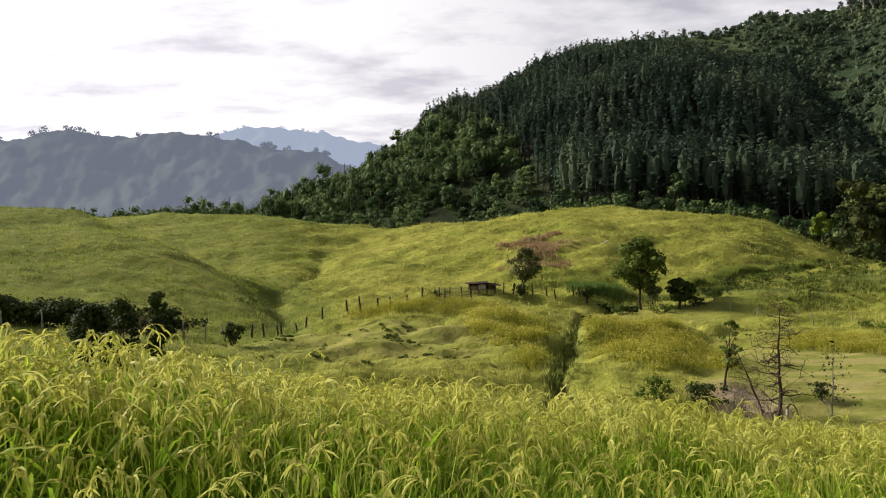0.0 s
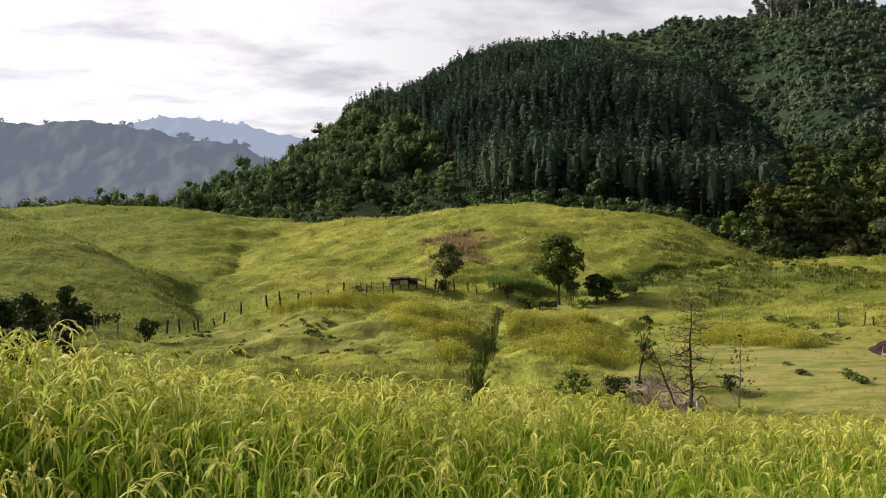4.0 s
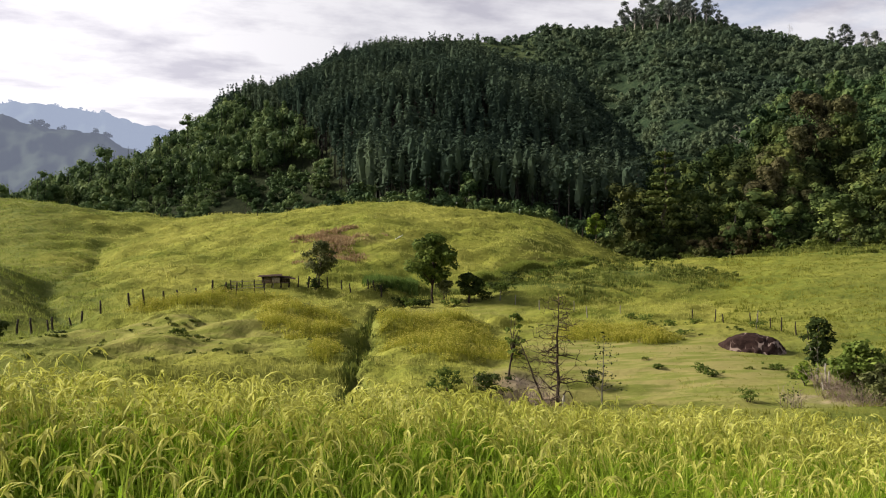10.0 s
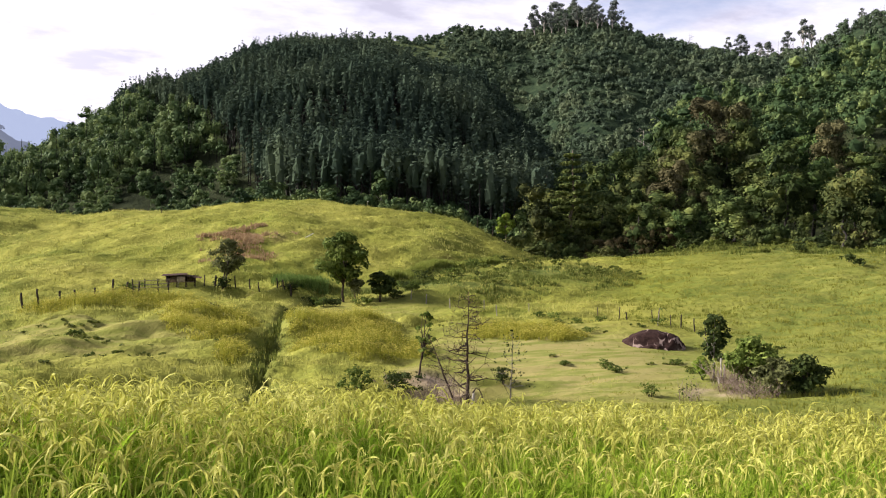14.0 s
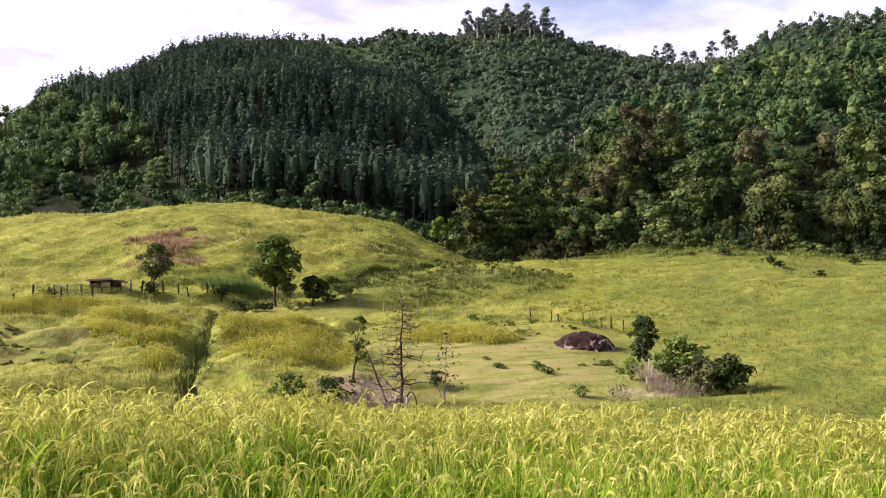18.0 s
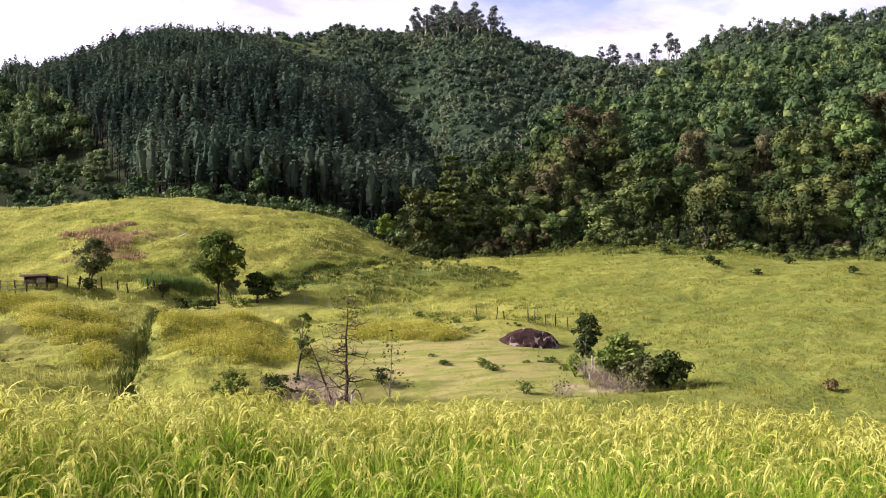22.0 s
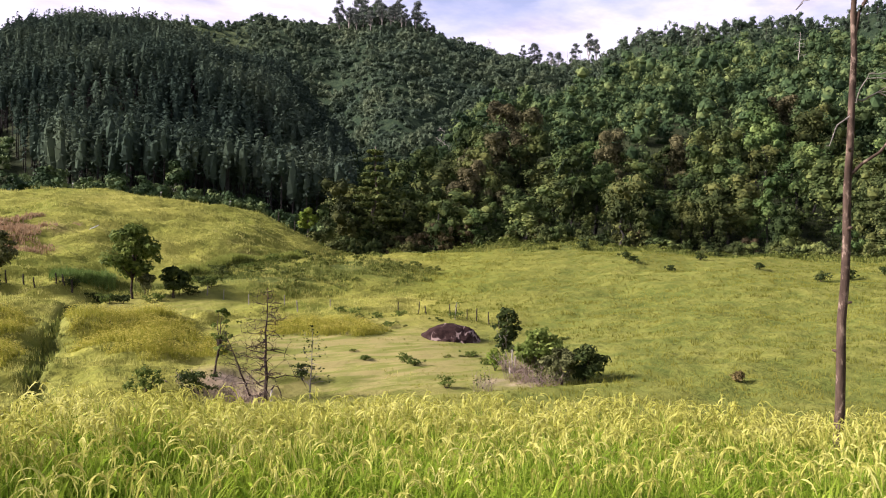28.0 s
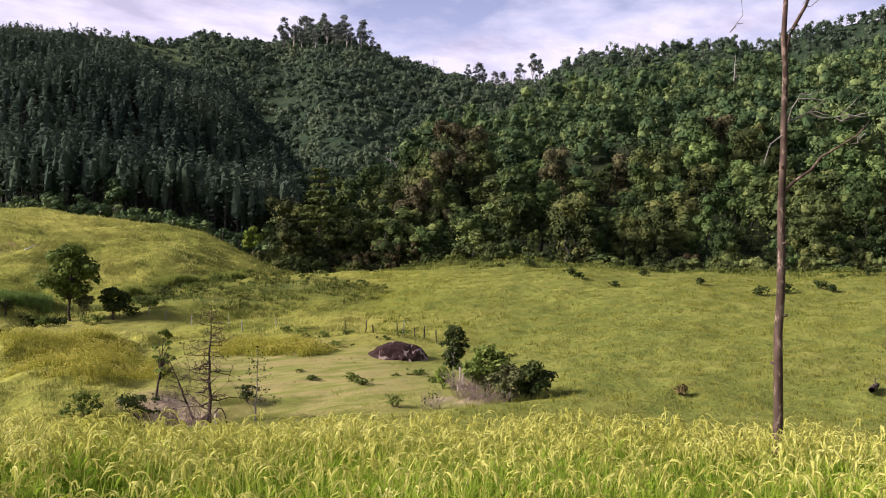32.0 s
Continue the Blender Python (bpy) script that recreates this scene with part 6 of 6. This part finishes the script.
bushes = [draped("edge_bush", place(27.5 + 1.3 * i, float(line_distance(RIDGE, 27.5 + 1.3 * i)) + 2), 3.0, 1.9, 700, VINE_LEAF, "low creeper-covered bush at the jungle's edge", 221 + i, "jungle edge bushes") for i in range(3)]
for i in range(84):
    a = 25.5 + 48 * i / 84 + rr.uniform(-0.3, 0.3)
    w = place(a, float(line_distance(RIDGE, a)) + rr.uniform(-5.5, 6), 0.1)
    copy_thing(bushes[rr.randrange(3)], pose(*w, 0, 0, rr.uniform(0, 360)) @ Matrix.Diagonal((rr.uniform(0.6, 1.5), rr.uniform(0.6, 1.5), rr.uniform(0.5, 1.4), 1)))
WITHERED_CREEPER = leaf_material("withered_creeper", (0.036, 0.032, 0.016), (0.088, 0.074, 0.034), (0.175, 0.15, 0.068), 0.2, patch=0.3, by_object=True, spread=0.3)
brown = draped("withered_bush", place(33.0, float(line_distance(RIDGE, 33.0)) + 2.5), 4.6, 2.2, 1100, WITHERED_CREEPER, "bush smothered in withered reddish-brown creeper", 227, "withered bushes at the jungle's edge")
for a, back, s in ((30.9, 2.0, 0.8), (31.8, 3.5, 1.2), (34.2, 3.0, 1.35), (35.1, 2.0, 0.9), (36.4, 3.5, 1.1), (41.5, 4.0, 0.8), (48.0, 4.5, 1.0), (55.5, 4.0, 0.9)):
    copy_thing(brown, pose(*place(a, float(line_distance(RIDGE, a)) + back, 0.2), 0, 0, rr.uniform(0, 360)) @ Matrix.Diagonal((s * rr.uniform(0.8, 1.2), s, s * rr.uniform(0.8, 1.25), 1)))
tiered("tiered_tree", place(29.8, 152), 21.0, 4.6, leaf_material("tiered_leaf", (0.050, 0.074, 0.022), (0.115, 0.145, 0.040), (0.21, 0.235, 0.070), 0.3, patch=0.3), "tall pale green tree with level tiers of boughs", 231)
broadleaf("bright_edge_tree", place(25.2, 139), 5.4, 1.5, 1.6, 1500, 0.2, BRIGHT_LEAF, BARK, "small bright yellow-green tree at the field's corner", "tree", 232, blobs=12)
for i, (a, q, h, r) in enumerate(((37.6, 172, 27, 5.0), (38.9, 185, 26, 6.0), (40.6, 195, 24, 5.5), (36.6, 160, 17, 4.0), (46.2, 185, 16, 5.0), (51.0, 190, 15, 4.5), (57.5, 200, 18, 5.0))):
    draped("hung_giant", place(a, q, 0.3), h, r, 5200, BROWN_VINE, "big old tree wrapped in brownish creepers", 241 + i, "creeper-wrapped giants")
for i, (a, q, h, r) in enumerate(((16.4, 166, 11.5, 3.0), (18.6, 168, 7.5, 2.4), (8.6, 172, 9.0, 3.2), (21.4, 166, 8, 2.6), (12.6, 170, 8.5, 2.4), (24.0, 166, 7, 2.4))):
    broadleaf("white_trunk_tree", place(a, q, 0.2), h, r, 0.45 * h, 1500, 0.28, JUNGLE_LEAF, PALE_BARK, "slender pale-trunked tree at the plantation's foot", "tree", 251 + i, group="pale-trunked trees", blobs=10)

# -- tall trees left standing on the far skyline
tall = [broadleaf("skyline_tree", place(27.2 + 1.4 * i, 655, 0.5), 30, (5.0, 6.5, 4.0, 5.5, 6.5)[i], (10, 8, 6, 13, 11)[i], (1300, 1600, 1200, 1200, 1400)[i], 0.55, HAZED_TREE, PALE_BARK,
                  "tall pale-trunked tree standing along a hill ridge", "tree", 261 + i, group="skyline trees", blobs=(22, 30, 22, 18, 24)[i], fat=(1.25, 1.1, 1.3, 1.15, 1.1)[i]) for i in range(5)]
for a, q, s in ((26.6, 650, 0.6), (27.8, 655, 0.8), (28.2, 645, 0.95), (29.0, 640, 1.05), (29.9, 650, 1.0), (30.4, 655, 1.0), (31.0, 660, 1.05), (31.5, 655, 0.95), (31.9, 650, 0.6),
                (28.8, 648, 0.85), (29.5, 652, 0.95), (30.7, 645, 0.9), (31.2, 640, 0.85), (27.4, 640, 0.6), (32.2, 648, 0.7), (30.0, 628, 0.8), (28.9, 622, 0.75), (31.1, 615, 0.75), (33.0, 650, 0.55), (33.8, 652, 0.6), (34.5, 650, 0.5), (35.3, 650, 0.5), (30.2, 610, 0.9), (27.9, 615, 0.8), (30.8, 606, 0.85), (31.9, 612, 0.75), (32.6, 610, 0.7), (27.2, 620, 0.6), (33.4, 615, 0.6), (29.4, 600, 0.8), (31.6, 600, 0.7), (28.4, 610, 0.7),
                (40.2, 636, 0.75), (41.0, 635, 0.8), (41.3, 634, 0.7), (42.1, 632, 0.85), (42.7, 630, 0.8), (43.9, 625, 0.95), (44.8, 622, 1.15), (45.3, 620, 0.9), (48.2, 600, 0.55),
                (33.4, 640, 0.5), (32.6, 630, 0.6), (35.9, 640, 0.45)):
    copy_thing(tall[rr.randrange(5) if q > 628 else 3], pose(*place(a, q, 3.5 if q > 628 else 0.5), 0, 0, rr.uniform(0, 360)) @ Matrix.Diagonal((0.8 * s * rr.uniform(0.8, 1.3), 0.8 * s, 0.84 * s * rr.uniform(0.9, 1.1), 1)))
bare_tree("skyline_snag", place(37.7, 640), np.array([0.5, 0, 17.0]), 0.35, 12, "bare dead tree on the skyline", "tree", 281, PALE_BARK, 6.0, 0.55, -0.3, 3)
for i, a in enumerate((42.9, 43.3, 43.6, 44.2)):
    bare_tree("skyline_pole", place(a, 628), np.array([0.3, 0, 15 + 2.0 * (i % 2)]), 0.32, 4, "branchless pale dead trunk on the skyline", "tree", 282 + i, PALE_BARK, 2.0, 0.8, -0.2, 1, group="skyline dead trunks")
bare_tree("jungle_snag", place(34.6, 330), np.array([0.8, 0, 24.0]), 0.4, 12, "pale bare dead tree above the jungle", "tree", 291, PALE_BARK, 7.0, 0.45, -0.4, 4)
bare_tree("jungle_snag", place(58.3, 300), np.array([1.5, 0, 17.0]), 0.28, 8, "pale bare dead tree above the jungle", "tree", 292, PALE_BARK, 5.0, 0.5, 0.2, 3)
